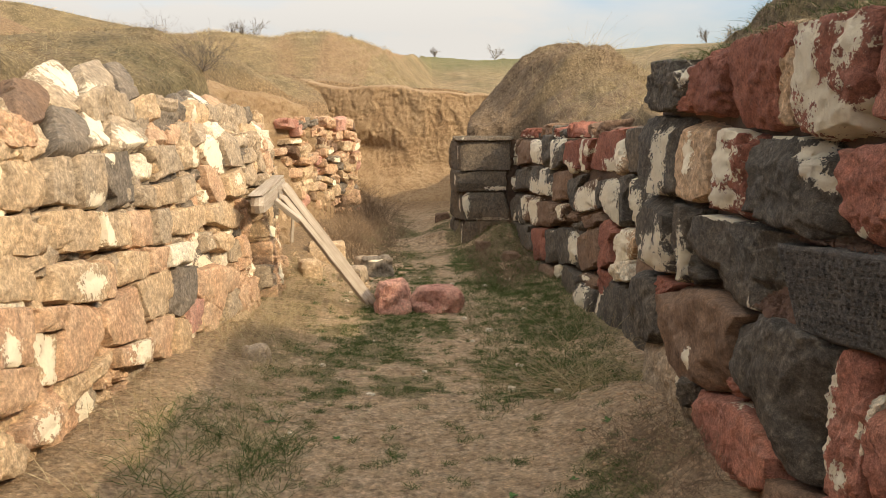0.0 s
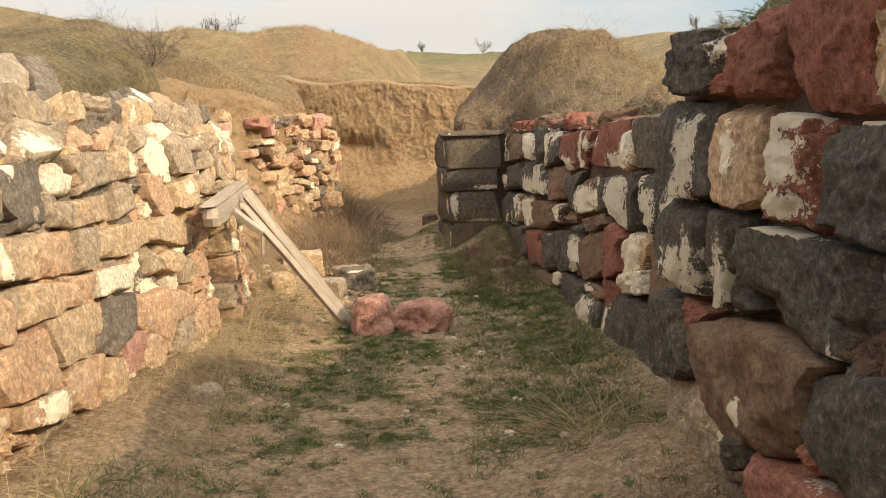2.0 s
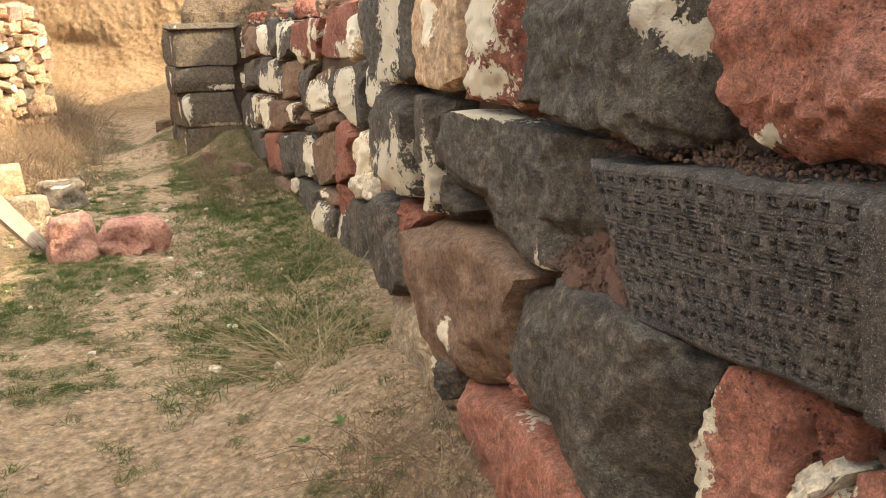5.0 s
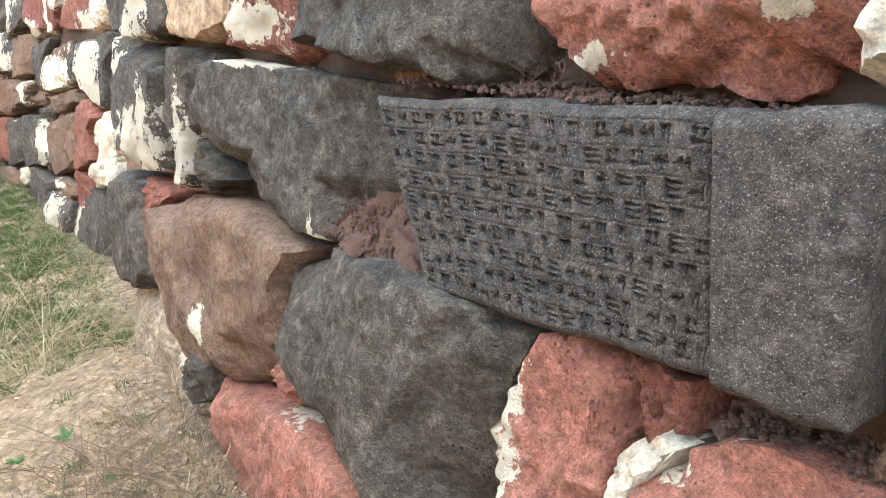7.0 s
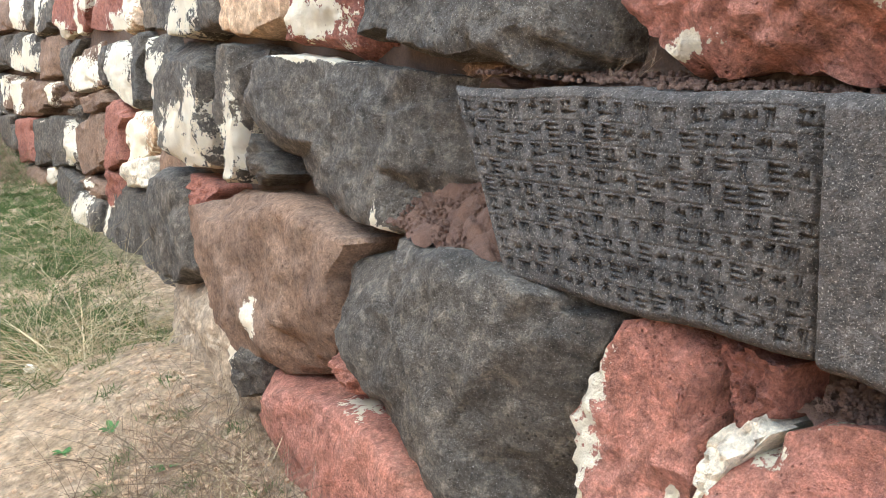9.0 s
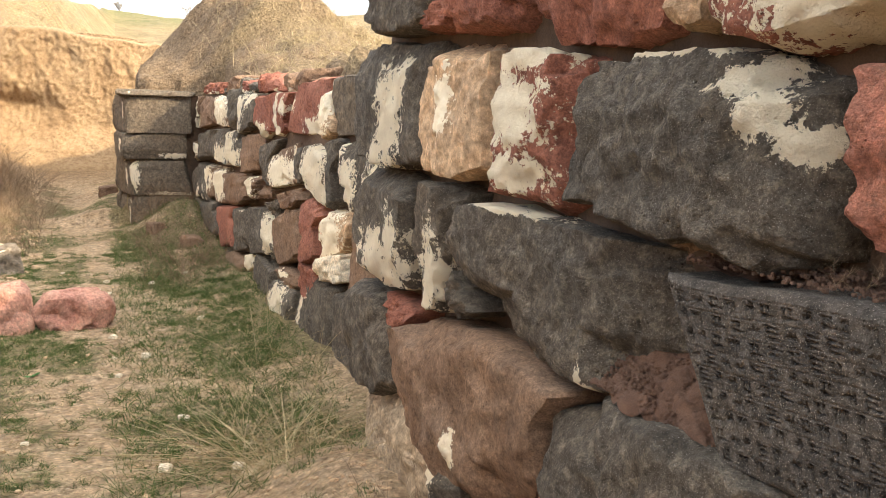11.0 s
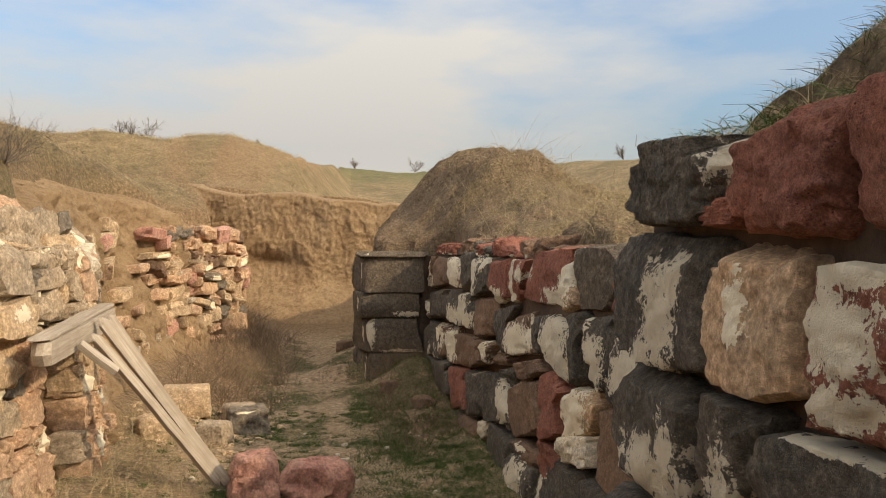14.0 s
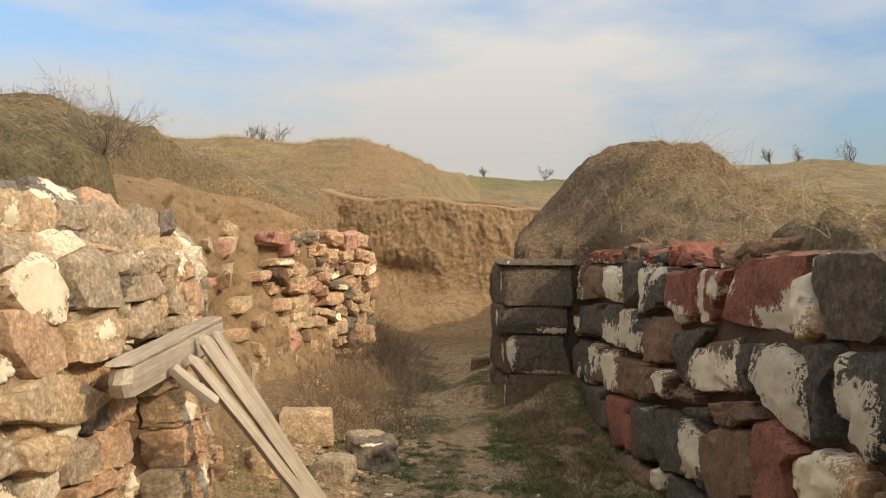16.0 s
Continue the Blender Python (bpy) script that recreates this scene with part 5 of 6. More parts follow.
# ---- clay cliff that closes the trench ----
def build_cliff():
    nu, nv = 330, 130
    u, v = np.meshgrid(np.linspace(0, 1, nu), np.linspace(0, 1, nv), indexing="ij")
    u, v = u.ravel(), v.ravel()
    x = -4.2 + 7.4 * u
    foot, crest = 0.22, 2.64 - 0.07 * x
    p = np.stack([x, np.full_like(x, 17.6) + 0.12 * (x + 0.5) ** 2 * 0.3, np.zeros_like(x)], axis=1)
    crest = crest + 0.10 * cloud(p, 1.1, 91, 3)
    z = foot + (crest - foot) * v
    p[:, 2] = z
    lean = 0.75 * (1 - smooth(0.0, 0.35, v)) + 0.15 * (1 - v)
    p[:, 1] -= lean
    p[:, 1] += 1.3 * smooth(0.94, 1.0, v) ** 2
    q = p * np.array((1.0, 1.0, 0.55))
    k = cloud(q, 1.3, 95, 2) * 0.06 + cloud(q, 4.2, 96, 3) * 0.025 + cloud(p, 17, 97, 3) * 0.017
    k = k - np.abs(cloud(q, 2.6, 98, 3)) * 0.035 - np.abs(cloud(p * np.array((1.6, 1, 0.7)), 7, 99, 2)) * 0.022
    hollow = np.exp(-((x + 1.3) / 0.55) ** 2 - ((z - 1.35) / 0.22) ** 2) * 0.25
    p[:, 1] -= (k * smooth(0.0, 0.15, v) * (1 - 0.7 * smooth(0.92, 1, v)) - hollow)
    i = (np.arange(nu - 1)[:, None] * nv + np.arange(nv - 1)[None, :]).ravel()
    faces = np.stack([i, i + nv, i + nv + 1, i + 1], axis=1).tolist()
    me = mesh_of("earth_cliff", p, faces, M_CLIFF)
    return tagged(new("earth_cliff", me), "sunlit crumbling clay cliff at the end of the trench", "earth cliff", kind="structure")


build_cliff()


# ---- crumbling clay bank between the two sunlit walls ----
def build_bank():
    nu, nv = 260, 90
    s = np.linspace(0, 1, nu)
    lx = np.interp(s, [0, 0.2, 0.5, 0.85, 1], [-1.72, -1.92, -2.08, -1.97, -1.74])
    ly = np.interp(s, [0, 0.2, 0.5, 0.85, 1], [8.30, 9.2, 10.5, 12.0, 12.62])
    u, v = np.meshgrid(np.arange(nu), np.linspace(0, 1, nv), indexing="ij")
    u, v = u.ravel(), v.ravel()
    hold = np.interp(s, [0, 0.15, 0.7, 0.92], [0.4, 1.0, 1.0, 0.15])[u]
    toe = smooth(0.02, 0.22, s)[u]
    back = (0.46 * v + 0.10 * v * v) * hold - 0.35 * (1 - smooth(0, 0.5, v)) * (0.25 + 0.75 * toe) + 0.7 * smooth(0.88, 1.0, v)
    crest = np.interp(s, [0, 0.08, 0.2, 0.5, 0.85, 1], [1.9, 2.2, 2.36, 2.5, 2.42, 2.15])[u]
    z = -0.05 + (crest + 0.05) * v
    p = np.stack([lx[u] + 0.10 - back, ly[u], z], axis=1)
    k = cloud(p, 1.8, 101, 3) * 0.07 + cloud(p, 5, 102, 3) * 0.045 + cloud(p, 15, 103, 3) * 0.030 + cloud(p, 38, 107, 2) * 0.010 - np.abs(cloud(p, 3.2, 104, 3)) * 0.09
    p[:, 0] += k * smooth(0, 0.1, v)
    p[:, 2] += cloud(p, 6, 105, 2) * 0.02
    i = (np.arange(nu - 1)[:, None] * nv + np.arange(nv - 1)[None, :]).ravel()
    me = mesh_of("earth_bank", p, np.stack([i, i + 1, i + nv + 1, i + nv], axis=1).tolist(), M_CLIFF)
    return tagged(new("earth_bank", me), "sunlit crumbling clay bank with rubble between the walls", "earth bank", kind="structure")


build_bank()


# stones still held in the bank beside the ruined wall
bank = bpy.data.objects["earth_bank"]
for k in range(48):
    s = 1 - 0.5 * rng_left.random() ** 1.5 if k < 40 else rng_left.uniform(0.05, 0.45)
    v = rng_left.uniform(0.2, 0.82)
    sx, sy = float(np.interp(s, [0, 0.2, 0.5, 0.85, 1], [-1.72, -1.92, -2.08, -1.97, -1.74])), float(np.interp(s, [0, 0.2, 0.5, 0.85, 1], [8.36, 9.2, 10.5, 12.0, 12.62]))
    x0, z = sx + 0.23 - (0.46 * v + 0.10 * v * v) * float(np.interp(s, [0, 0.15, 0.7, 0.92], [0.4, 1.0, 1.0, 0.15])), 2.2 * v
    w, hh = rng_left.uniform(0.12, 0.34), rng_left.uniform(0.08, 0.17)
    t = rng_left.uniform(-0.5, 0.3)
    dx, dy, sl = w * math.sin(t), -w * math.cos(t), rng_left.uniform(-0.04, 0.04)
    rock("stone", rng_left.choice(["pink", "rose", "ochre", "pink", "ochre", "grey"]), [(x0 - dx / 2, sy - dy / 2, z + sl), (x0 + dx / 2, sy + dy / 2, z - sl), (x0 + dx / 2, sy + dy / 2, z + hh - sl), (x0 - dx / 2, sy - dy / 2, z + hh + sl)],
         (math.cos(t), -math.sin(t) - 0.3, 0.1), 0.24, (8, 6, 5), bank, power=9, chips=9)


# ---- timber ----
def plank(name, a, b_, wide, thick, turn, parent, label=""):
    """A sawn board from a to b_, its grain along its length, with worn edges."""
    a, b_ = Vector(a), Vector(b_)
    SEED[0] += 1
    pts, quads = cube_grid(3, 2, 24)
    q = pts / (np.abs(pts) ** 14).sum(axis=1, keepdims=True) ** (1 / 14)
    long = (b_ - a).length
    v = np.stack([q[:, 0] * wide / 2, q[:, 1] * thick / 2, (q[:, 2] + 1) / 2 * long], axis=1)
    v[:, 0] += cloud(v, 9, SEED[0], 2) * 0.003 + 0.004 * np.sin(v[:, 2] * 3 + SEED[0])
    v[:, 1] += cloud(v, 7, SEED[0] + 5, 2) * 0.002
    me = mesh_of(name, v, quads, M_WOOD)
    me.set_sharp_from_angle(angle=radians(40))
    ob = new(name, me)
    m = Matrix.Translation(a) @ (b_ - a).to_track_quat("Z", "Y").to_matrix().to_4x4() @ pose(0, 0, 0, 0, 0, turn)
    ob.parent = parent
    ob.matrix_basis = m
    if label:
        ob["label"] = label
    return ob


lintel = tagged(empty("timber_lintel"), "weathered grey timber beam jutting from the rubble wall", "timber beam")
plank("beam", (-1.42, 6.70, 1.075), (-1.53, 8.42, 1.155), 0.11, 0.135, 0, lintel)
plank("cap_board", (-1.435, 6.69, 1.157), (-1.545, 8.44, 1.240), 0.115, 0.020, 0, lintel, "thin weathered board")
plank("stub", (-1.37, 7.20, 1.09), (-1.17, 7.28, 0.90), 0.06, 0.04, 30, lintel)
prop = tagged(empty("timber_prop"), "grey timber planks leaning against the wall beam", "timber prop")
plank("plank", (-1.38, 7.66, 1.20), (-0.575, 7.80, 0.03), 0.075, 0.05, 62, prop)
plank("plank", (-1.36, 7.42, 1.12), (-0.635, 7.755, 0.06), 0.06, 0.04, 58, prop)
plank("plank", (-1.43, 8.02, 1.19), (-0.86, 8.00, 0.34), 0.05, 0.035, 60, prop)
peg = tagged(empty("wooden_peg"), "short grey wooden peg stuck in the clay slope", "wooden peg")
plank("stake", (-1.63, 9.55, 0.42), (-1.60, 9.55, 0.80), 0.05, 0.03, 20, peg)


# ---- loose stones on the floor ----
def boulder(name, kind, x0, x1, y0, y1, h, label, turn=0.0, sink=0.06, cells=(16, 12, 12), **how):
    cx, cy = (x0 + x1) / 2, (y0 + y1) / 2
    w, d = (x1 - x0) / 2, (y1 - y0)
    z = height(cx, cy) - sink
    c, s = math.cos(radians(turn)), math.sin(radians(turn))
    f = lambda u, v: (cx + u * c - v * s, cy + u * s + v * c)
    corners = [(*f(-w, -d / 2), z), (*f(w, -d / 2), z), (*f(w * 0.9, -d / 2 + 0.02), z + h + sink), (*f(-w * 0.9, -d / 2 + 0.02), z + h + sink)]
    p, quads, lim = rock_shape(corners, (s, -c, 0), d, cells, **how)
    base = Vector((cx, cy, z))
    me = mesh_of(name, p - np.array(base), quads, STONE[kind])
    me.set_sharp_from_angle(angle=radians(38))
    float_attribute(me, "lime", lim)
    ob = new(name, me)
    ob.location = base
    return tagged(ob, label, "stone")


boulder("boulder", "rose", -0.575, -0.25, 7.47, 7.80, 0.29, "red tuff boulder with a cut ledge beside the timber prop", 12, power=6, chips=12, bulge=0.03, lime=((0.15, 0.62, 0.12, 0.03),))
boulder("boulder", "rose", -0.24, 0.245, 7.50, 7.80, 0.235, "long rose tuff block lying on the trodden floor", -4, power=5, chips=12, bulge=0.03)
boulder("boulder", "dark", -0.84, -0.48, 9.38, 9.65, 0.24, "dark grey broken stone lying in dry grass", 10, power=6, chips=12, bulge=0.03, lime=((0.35, 0.9, 0.3, 0.05),))
boulder("cut_block", "ochre", -1.52, -1.06, 9.85, 10.15, 0.23, "squared ochre stone block at the foot of the clay slope", 8, power=16, chips=3)
boulder("boulder", "grey", -0.98, -0.62, 9.95, 10.25, 0.17, "grey rubble stone at the foot of the slope", 25, power=5, chips=10)
boulder("boulder", "grey", -1.05, -0.75, 8.95, 9.2, 0.16, "pale rubble stone half buried in dry grass", -15, power=5, chips=10)
boulder("boulder", "brown", 0.02, 0.28, 13.7, 13.9, 0.12, "flat brown stone on the path", 8, power=5, chips=9)
boulder("boulder", "ochre", -1.45, -1.2, 8.75, 8.95, 0.16, "small ochre stone at the wall foot", 30, power=5, chips=9)
boulder("boulder", "grey", -1.35, -1.13, 5.55, 5.70, 0.09, "small grey stone in the weeds", 20, power=5, chips=9)
boulder("boulder", "brown", 0.85, 1.05, 10.1, 10.3, 0.1, "brown stone fallen from the wall", 20, power=5, chips=9)
boulder("boulder", "brown", 0.55, 0.75, 10.9, 11.05, 0.09, "brown stone fallen from the corner", 40, power=5, chips=9)

# rubble sticking out of the clay slope
rng_slope = random.Random(8)
for k in range(26):
    sy = rng_slope.uniform(8.7, 12.0)
    sx = float(left_edge(sy)) + 0.12 - rng_slope.uniform(0.1, 0.6)
    w, d = rng_slope.uniform(0.07, 0.18), rng_slope.uniform(0.1, 0.2)
    boulder("rubble_stone", rng_slope.choice(["pink", "ochre", "rose", "grey", "brown"]), sx - w, sx + w, sy - d / 2, sy + d / 2, rng_slope.uniform(0.05, 0.1),
            "rubble stone sticking out of the clay slope", rng_slope.uniform(40, 110), 0.08, (7, 6, 6), power=7, chips=9)

# broken bits of stone, far too many to count
rng_bits = np.random.RandomState(21)


def scatter_stones(name, n, x_range, y_range, size, kind, label, keep=None):
    pts, quads = cube_grid(2, 2, 2)
    q0 = pts / (np.abs(pts) ** 4).sum(axis=1, keepdims=True) ** 0.25
    verts, faces = [], []
    x, y = rng_bits.uniform(*x_range, n), rng_bits.uniform(*y_range, n)
    z = land(x, y)[0]
    for k in range(n):
        if keep is not None and not keep(x[k], y[k]):
            continue
        s = rng_bits.uniform(*size) * np.array((1, rng_bits.uniform(0.6, 1), rng_bits.uniform(0.35, 0.7)))
        t = rng_bits.uniform(0, 6.3)
        q = q0 * (1 + rng_bits.uniform(-0.22, 0.22, (len(q0), 3))) * s
        rot = np.array(((math.cos(t), -math.sin(t), 0), (math.sin(t), math.cos(t), 0), (0, 0, 1)))
        base = len(verts) * len(q0)
        verts.append(q @ rot.T + np.array((x[k], y[k], z[k] + s[2] * 0.4)))
        faces += [[base + i for i in f] for f in quads]
    v = np.concatenate(verts)
    me = mesh_of(name, v, faces, STONE[kind], False)
    float_attribute(me, "lime", np.full(len(v), -1.2))
    return tagged(new(name, me), label, "pebbles", kind="stuff")


scatter_stones("pebbles", 700, (-1.4, 1.0), (2.6, 11), (0.004, 0.014), "ochre", "pale pebbles strewn over the trodden floor")
scatter_stones("pebbles", 1500, (0.30, 1.15), (2.6, 4.9), (0.003, 0.012), "tan", "crumbled clods of brown earth below the wall", lambda x, y: rng_bits.uniform() < math.exp(-((x - 1.1) / 0.35) ** 2 - ((y - 3.9) / 0.7) ** 2))
scatter_stones("pebbles", 500, (-1.6, -0.4), (8.6, 12.0), (0.006, 0.03), "ochre", "clay crumbs on the slope foot")
scatter_stones("pebbles", 25, (-1.0, 0.9), (4.2, 9.5), (0.015, 0.03), "cream", "scattered pale stone chips")


# crumbs on the ledges of the near wall
def ledge_crumbs(n, y0, y1, z0, z1, x0, x1):
    pts, quads = cube_grid(2, 2, 2)
    q0 = pts / (np.abs(pts) ** 4).sum(axis=1, keepdims=True) ** 0.25
    verts, faces = [], []
    for k in range(n):
        f = rng_bits.uniform()
        yy = rng_bits.uniform(y0, y1)
        s = rng_bits.uniform(0.0012, 0.0042)
        q = q0 * (1 + rng_bits.uniform(-0.25, 0.25, (len(q0), 3))) * s
        verts.append(q + np.array((face_x(yy) + x0 + (x1 - x0) * f, yy, z0 + (z1 - z0) * f)))
        faces += [[k * len(q0) + i for i in c] for c in quads]
    me = mesh_of("dirt_crumbs", np.concatenate(verts), faces, M_REDDIRT, False)
    return tagged(new("dirt_crumbs", me), "loose red crumbs on a ledge of the wall", "dirt", kind="stuff")


ledge_crumbs(900, 2.80, 3.16, 0.955, 1.09, 0.02, 0.15)
ledge_crumbs(1100, 2.08, 2.32, 0.90, 0.97, 0.07, 0.19)
ledge_crumbs(800, 2.12, 2.92, 1.252, 1.275, 0.03, 0.16)


# ---- dry plants and grass ----
def ribbons(lines, widths):
    """Thin tapered strips along polylines (lists of equal length), as points and faces."""
    verts, faces = [], []
    base = 0
    for line, w in zip(lines, widths):
        p = np.array(line)
        d = p[-1] - p[0]
        side = np.cross(d, rng_bits.normal(size=3))
        side /= np.linalg.norm(side) + 1e-9
        n = len(p)
        taper = np.linspace(1, 0.35, n)[:, None] * w / 2
        verts += [p + side * taper, p - side * taper]
        faces += [[base + i, base + i + 1, base + n + i + 1, base + n + i] for i in range(n - 1)]
        base += 2 * n
    return np.concatenate(verts), faces


def strands(name, x, y, high, wide, lean, material, label, category="grass", bend=0.5, parts=3, z=None):
    """One strand from the ground at each x, y."""
    n = len(x)
    z = land(x, y)[0] if z is None else z
    t = rng_bits.uniform(0, 2 * np.pi, n)
    k = np.abs(rng_bits.normal(lean, lean * 0.5, n))
    h = rng_bits.uniform(high[0], high[1], n)
    lines = []
    for i in range(n):
        s = np.linspace(0, 1, parts + 1)
        out = h[i] * (k[i] * s + bend * k[i] * s ** 2)
        up = h[i] * s * np.clip(1 - 0.35 * k[i] * s, 0.2, 1)
        lines.append(np.stack([x[i] + np.cos(t[i]) * out, y[i] + np.sin(t[i]) * out, z[i] - 0.004 + up], axis=1))
    v, f = ribbons(lines, rng_bits.uniform(wide[0], wide[1], n))
    return tagged(new(name, mesh_of(name, v, f, material, False)), label, category, kind="stuff")


def tufts(n, x_range, y_range, per, spread, keep):
    cx, cy = rng_bits.uniform(*x_range, n), rng_bits.uniform(*y_range, n)
    ok = keep(cx, cy)
    cx, cy = cx[ok], cy[ok]
    x = np.repeat(cx, per) + rng_bits.normal(0, spread, len(cx) * per)
    y = np.repeat(cy, per) + rng_bits.normal(0, spread, len(cx) * per)
    return x, y


def chance(p):
    return rng_bits.uniform(0, 1, len(p)) < p


def inside(x, y):
    return (x < right_edge(y) - 0.03) & (x > left_edge(y) + 0.05)


green_at = lambda x, y: inside(x, y) & chance(np.clip((land(x, y)[1] - 0.42) * 1.9, 0.0, 1))
x, y = tufts(6500, (-1.3, 1.3), (2.4, 13.5), 9, 0.03, green_at)
strands("grass", x, y, (0.012, 0.05), (0.002, 0.004), 0.5, M_GRASS, "short green grass on the trench floor", parts=2)
x, y = tufts(1300, (0.25, 1.3), (4.7, 11.5), 12, 0.035, lambda x, y: inside(x, y))
strands("grass", x, y, (0.02, 0.08), (0.002, 0.004), 0.6, M_GRASS, "longer green grass beside the shaded wall", parts=2)
x, y = tufts(1500, (-1.4, 1.3), (2.5, 12.5), 5, 0.04, lambda x, y: inside(x, y) & chance(np.clip(0.55 - 0.5 * (x + 0.2), 0.12, 0.7)))
strands("dry_grass", x, y, (0.015, 0.06), (0.0015, 0.003), 0.9, M_STRAW, "trampled dry grass on the floor", parts=2)
x, y = tufts(2600, (-1.2, 1.15), (2.6, 10.5), 60, 0.022, lambda x, y: inside(x, y) & chance(np.clip((land(x, y)[1] - 0.1) * 1.1, 0.12, 1)))
strands("grass", x, y, (0.010, 0.034), (0.0018, 0.0035), 0.6, M_GRASS, "compact tufts of dark green grass", parts=2)
x, y = tufts(60, (-1.45, -0.75), (3.2, 4.6), 30, 0.045, lambda x, y: inside(x, y))
strands("grass", x, y, (0.03, 0.12), (0.002, 0.004), 0.7, M_GRASS, "green weeds at the foot of the sunlit wall", parts=2)
# tall straw along the feet of the walls
x, y = tufts(150, (-1.62, -0.72), (5.3, 8.9), 16, 0.06, lambda x, y: inside(x, y) & chance(np.clip(1.2 - 1.1 * (x + 1.5), 0.1, 1)))
strands("dry_grass", x, y, (0.06, 0.28), (0.0015, 0.0035), 0.55, M_STRAW, "tall dry straw along the foot of the sunlit wall")
x, y = tufts(40, (-1.65, -0.95), (3.2, 5.2), 14, 0.07, lambda x, y: inside(x, y))
strands("dry_grass", x, y, (0.05, 0.24), (0.0015, 0.003), 0.7, M_STRAW, "dry weeds at the foot of the sunlit wall")
x, y = tufts(60, (0.75, 1.28), (4.55, 7.4), 8, 0.07, lambda x, y: inside(x, y) & chance(np.clip(1.3 * (x - 0.5), 0.1, 1)))
strands("dry_grass", x, y, (0.08, 0.34), (0.0015, 0.0035), 0.8, M_STRAW, "bleached straw beside the shaded wall", bend=0.7)
x, y = tufts(11, (0.70, 1.0), (4.7, 5.4), 20, 0.08, lambda x, y: inside(x, y))
strands("dry_grass", x, y, (0.15, 0.42), (0.0015, 0.003), 1.7, M_STRAW, "fan of long bleached stalks beside the wall", bend=0.8, parts=5)
x, y = tufts(60, (0.78, 1.12), (3.1, 4.1), 14, 0.05, lambda x, y: inside(x, y))
strands("dry_grass", x, y, (0.05, 0.26), (0.0012, 0.0025), 0.8, M_TWIG, "grey dry weeds below the basalt blocks", bend=0.8)
x, y = tufts(150, (0.35, 1.2), (8.6, 12.0), 12, 0.06, lambda x, y: inside(x, y) & chance(np.clip(1.4 * (x - 0.2), 0.1, 1)))
strands("dry_grass", x, y, (0.08, 0.36), (0.002, 0.004), 0.6, M_TWIG, "brown weeds at the foot of the far wall")
x, y = tufts(260, (-1.5, -0.45), (10.3, 15.0), 16, 0.08, lambda x, y: inside(x, y) & chance(np.clip(0.2 - 1.0 * (x + 0.4), 0.05, 1)))
strands("dry_grass", x, y, (0.12, 0.5), (0.002, 0.005), 0.55, M_TWIG, "thicket of brown dry weeds below the ruined wall")
# banks
mound_at = lambda x, y: (x > right_edge(y) + 0.12)
x, y = tufts(2600, (0.4, 4.6), (4.9, 15.5), 9, 0.06, lambda x, y: mound_at(x, y) & chance(np.clip(0.12 + 0.45 * (x - 1.3), 0.06, 1)))
strands("dry_grass", x, y, (0.03, 0.13), (0.002, 0.005), 0.9, M_STRAW, "thin dry grass on the earth mound", parts=2)
x, y = tufts(1500, (0.4, 4.6), (4.9, 15.5), 9, 0.06, lambda x, y: mound_at(x, y) & chance(np.clip(0.3 + 0.4 * (x - 1.2), 0.2, 1)))
strands("dry_grass", x, y, (0.02, 0.09), (0.002, 0.005), 0.9, M_TWIG, "dead brown grass on the earth mound", parts=2)
x, y = tufts(110, (1.2, 3.4), (8.0, 12.6), 5, 0.09, mound_at)
strands("dry_grass", x, y, (0.2, 0.55), (0.002, 0.004), 0.5, M_STRAW, "long bleached stalks on the mound")
x, y = tufts(800, (1.22, 2.6), (2.0, 4.5), 12, 0.04, lambda x, y: x > 1.22)
strands("grass", x, y, (0.012, 0.045), (0.0015, 0.003), 0.9, M_GRASS, "short mossy grass on top of the wall", parts=2, z=np.maximum(land(x, y)[0], 1.97))
x, y = tufts(900, (1.22, 2.6), (2.0, 4.5), 10, 0.04, lambda x, y: x > 1.22)
strands("dry_grass", x, y, (0.015, 0.055), (0.0012, 0.0025), 0.9, M_STRAW, "dry grass on top of the wall", parts=2, z=np.maximum(land(x, y)[0], 1.97))
bank_at = lambda x, y: (x < left_edge(y) - 0.5)
x, y = tufts(3200, (-9, -2.0), (3.0, 17.5), 9, 0.08, bank_at)
strands("dry_grass", x, y, (0.03, 0.10), (0.0015, 0.0035), 0.8, M_STRAW, "dry grass over the bank", parts=2)
x, y = tufts(1800, (-9, -2.0), (3.0, 17.5), 9, 0.08, bank_at)
strands("dry_grass", x, y, (0.03, 0.10), (0.002, 0.005), 0.8, M_TWIG, "dead brown weeds over the bank", parts=2)
x, y = tufts(1600, (-7, 5), (18.7, 27), 8, 0.1, lambda x, y: y > 18.6)
strands("dry_grass", x, y, (0.04, 0.14), (0.004, 0.009), 0.8, M_STRAW, "dead grass above the clay cliff", parts=2)
x, y = tufts(3500, (-16, 10), (19, 36), 8, 0.2, lambda x, y: y > 0)
strands("dry_grass", x, y, (0.03, 0.11), (0.004, 0.010), 0.7, M_STRAW, "dry scrub over the far slopes", parts=2)


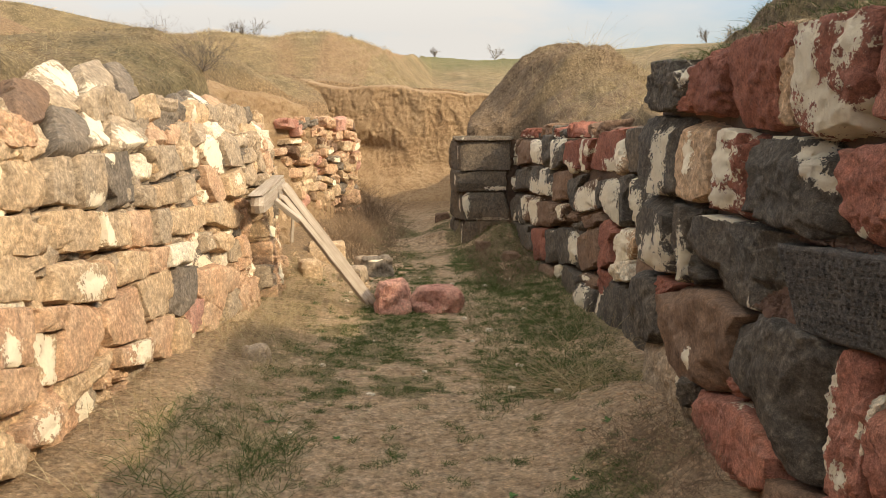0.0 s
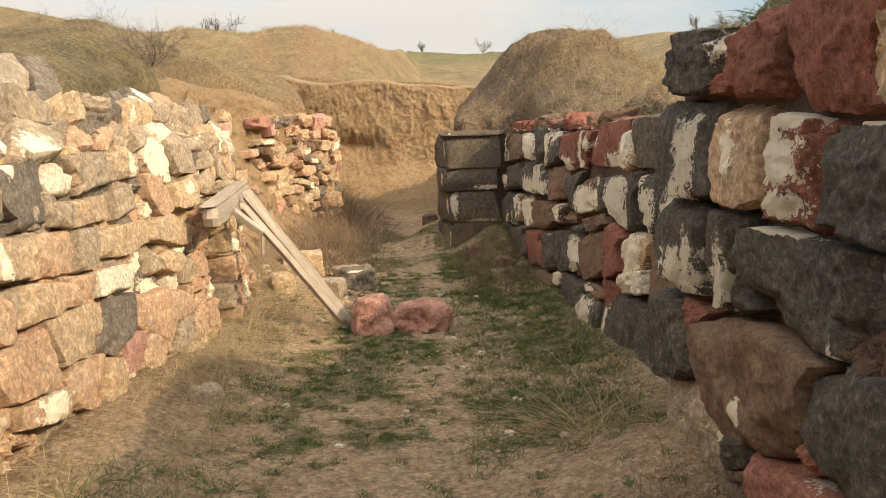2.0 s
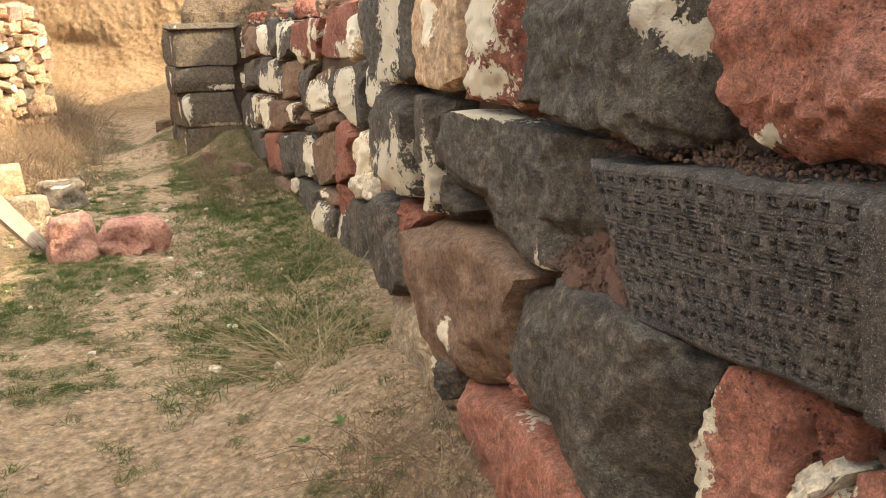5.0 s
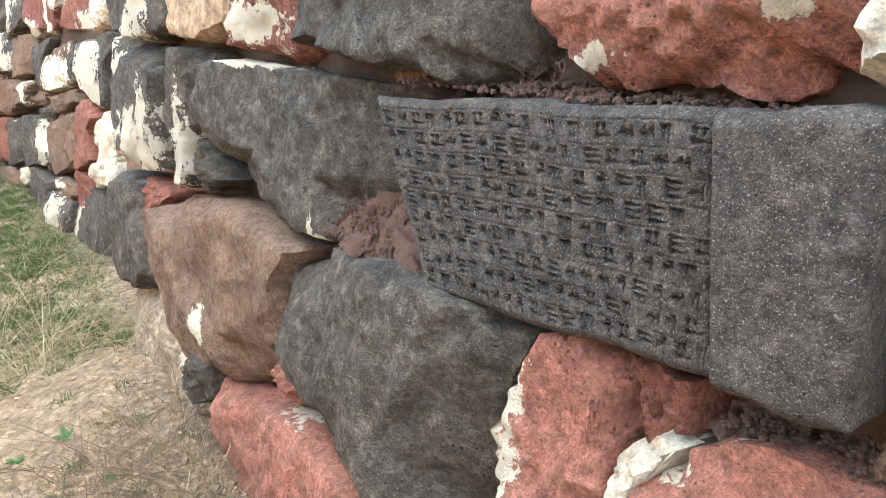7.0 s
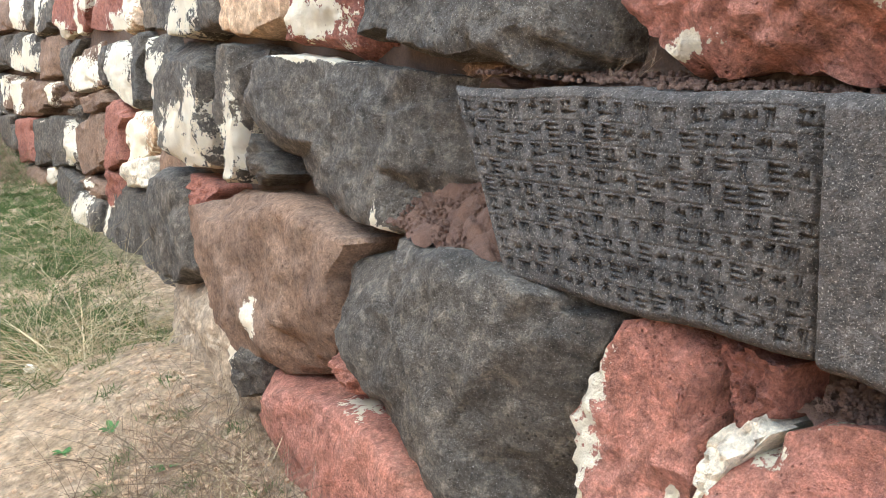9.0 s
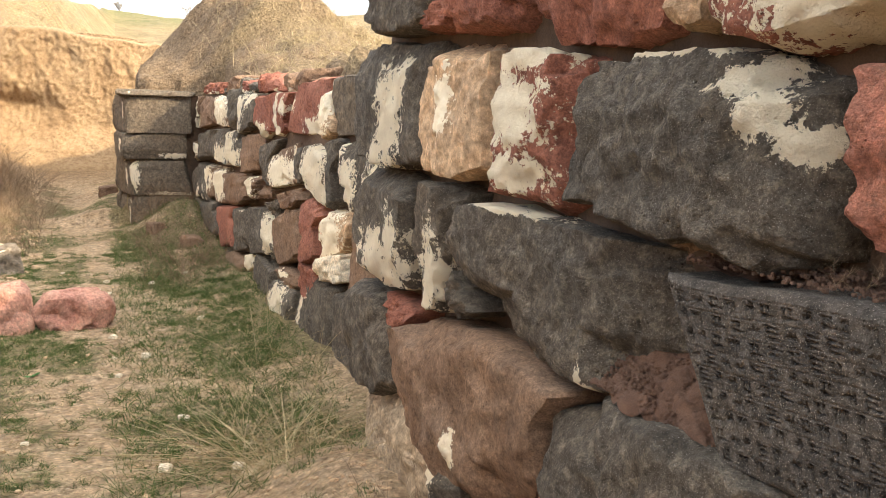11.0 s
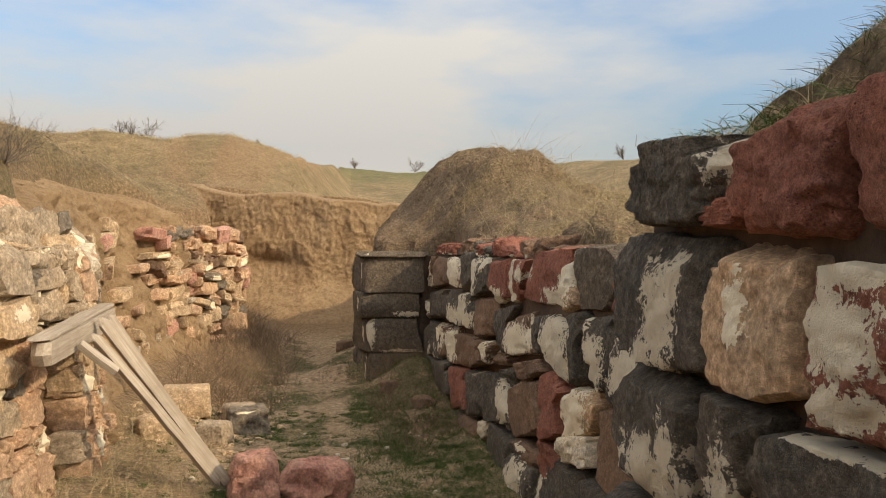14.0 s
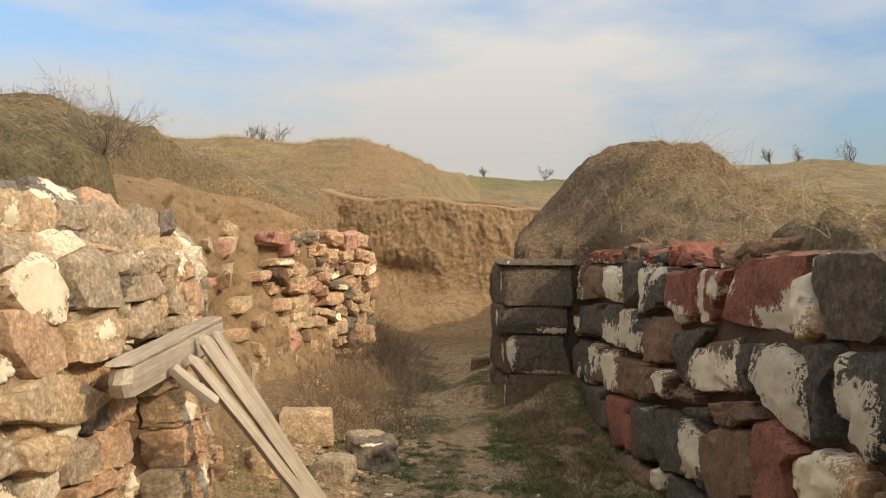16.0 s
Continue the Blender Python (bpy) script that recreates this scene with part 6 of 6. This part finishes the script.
def shrub(at, high, spread, stems, label, levels=3, thick=0.006, seed=1, material=None):
    """A leafless bush: forking tapered twigs."""
    rng = np.random.RandomState(seed)
    lines, widths = [], []

    def grow(p, d, long, w, level):
        n = 4
        pts = [p]
        for _ in range(n):
            d = d + rng.normal(0, 0.16, 3)
            d[2] += 0.04
            d /= np.linalg.norm(d)
            pts.append(pts[-1] + d * long / n)
        lines.append(np.array(pts))
        widths.append(w)
        if level:
            for _ in range(rng.randint(3, 6)):
                k = rng.randint(1, n + 1)
                e = d + rng.normal(0, 0.55, 3)
                grow(pts[k], e / np.linalg.norm(e), long * rng.uniform(0.45, 0.7), w * 0.6, level - 1)
    for _ in range(stems):
        t = rng.uniform(0, 6.3)
        d = np.array((math.cos(t) * spread, math.sin(t) * spread, 1.0))
        grow(np.zeros(3), d / np.linalg.norm(d), high * rng.uniform(0.45, 0.65), thick, levels)
    v, f = ribbons(lines, widths)
    ob = tagged(empty("dry_shrub", at), label, "shrub", "leafless shrubs")
    twigs = new("branchwork", mesh_of("branchwork", v, f, material or M_THORN, False))
    twigs.parent = ob
    return ob


for cx, cy, high, spread, stems, label, s in (
        (-2.22, 8.3, 0.45, 1.5, 30, "bare grey thorny shrub on the bank above the wall", 1), (-2.75, 8.9, 0.36, 0.9, 9, "bare shrub on the bank", 2),
        (-2.55, 9.6, 0.3, 0.8, 6, "bare shrub on the bank", 3), (-3.0, 7.9, 0.3, 0.8, 6, "bare shrub on the bank", 4),
        (-0.95, 11.2, 0.5, 0.9, 9, "brown tangled bush on the trench floor", 5), (-1.1, 12.0, 0.55, 0.9, 9, "brown tangled bush below the ruined wall", 6),
        (-1.35, 6.0, 0.32, 1.4, 5, "sprawling dry weed on the trench floor", 7), (-1.15, 5.2, 0.34, 1.4, 5, "sprawling dry weed on the trench floor", 8),
        (1.02, 3.55, 0.24, 1.2, 6, "grey dry weed below the basalt blocks", 9), (1.0, 4.95, 0.34, 1.0, 5, "grey dry weed beside the wall", 10),
        (-0.72, 7.55, 0.26, 1.1, 6, "tangle of dry stems at the foot of the prop", 11), (0.62, 11.4, 0.45, 0.9, 7, "brown bush at the corner of the wall", 12),
        (1.42, 3.15, 0.32, 0.35, 2, "thin seed stalks on top of the wall", 13), (-1.45, 4.2, 0.28, 1.1, 6, "dry weed at the wall foot", 14)):
    shrub((cx, cy, height(cx, cy) - 0.01), high, spread, stems, label, 2 if high < 0.4 else 3, 0.0035 if high < 0.4 else 0.006, s, M_THORN if cx < -1.6 else (M_STRAW if high < 0.4 else M_TWIG))
for cx, cy, cz, s in ((1.235, 2.64, 1.262, 51), (1.245, 2.60, 1.262, 52), (1.21, 3.28, 0.9, 53)):
    shrub((cx, cy, cz), 0.085, 0.8, 4, "tiny dry sprig in a joint of the wall", 1, 0.0012, s, M_TWIG)
# bushes against the sky
for az, r, high, s in ((-13.2, 20.3, 0.55, 31), (-14.2, 20, 0.5, 32), (-14.9, 20.0, 0.4, 33), (-21.5, 18, 0.3, 34), (-23.5, 17.6, 0.3, 35), (-6.0, 23, 0.25, 36),
                       (4.4, 92, 1.6, 37), (0.3, 90, 1.2, 38), (18.6, 56, 1.2, 39), (20.2, 50, 0.9, 40), (23.2, 49, 1.6, 41)):
    cx, cy = EYE_X + r * math.sin(radians(az)), EYE_Y + r * math.cos(radians(az))
    shrub((cx, cy, height(cx, cy) - 0.05), high, 0.7, 8, "bare bush on the skyline of the hills", 2, 0.0009 * r, s)


def weed(cx, cy, size, seed):
    """A low rosette of green leaves."""
    rng = np.random.RandomState(seed)
    verts, faces = [], []
    for k in range(11):
        t, up, long = rng.uniform(0, 6.3), rng.uniform(0.2, 0.8), size * rng.uniform(0.6, 1)
        d, s = np.array((math.cos(t), math.sin(t), up)), np.array((-math.sin(t), math.cos(t), 0))
        b0 = len(verts)
        for f, w in ((0, 0.04), (0.35, 0.2), (0.7, 0.22), (1, 0.02)):
            c = d * long * f - np.array((0, 0, 0.35 * long * f * f))
            verts += [c + s * w * long, c + np.array((0, 0, -0.04 * long)), c - s * w * long]
        faces += [[b0 + 3 * i + j, b0 + 3 * i + 3 + j, b0 + 3 * i + 4 + j, b0 + 3 * i + 1 + j] for i in range(3) for j in range(2)]
    ob = tagged(empty("weed", (cx, cy, height(cx, cy))), "small green leafy weed on bare soil", "weed", "green weeds")
    leaves = new("foliage", mesh_of("foliage", np.array(verts), faces, M_LEAF, False))
    leaves.parent = ob


for k, (cx, cy, size) in enumerate(((0.86, 4.18, 0.05), (0.72, 4.2, 0.04), (0.93, 3.85, 0.045), (0.6, 3.7, 0.03), (-0.55, 4.3, 0.04), (-0.15, 6.55, 0.06), (-0.95, 4.5, 0.05), (-0.6, 5.1, 0.035), (0.3, 3.6, 0.04))):
    weed(cx, cy, size, 60 + k)
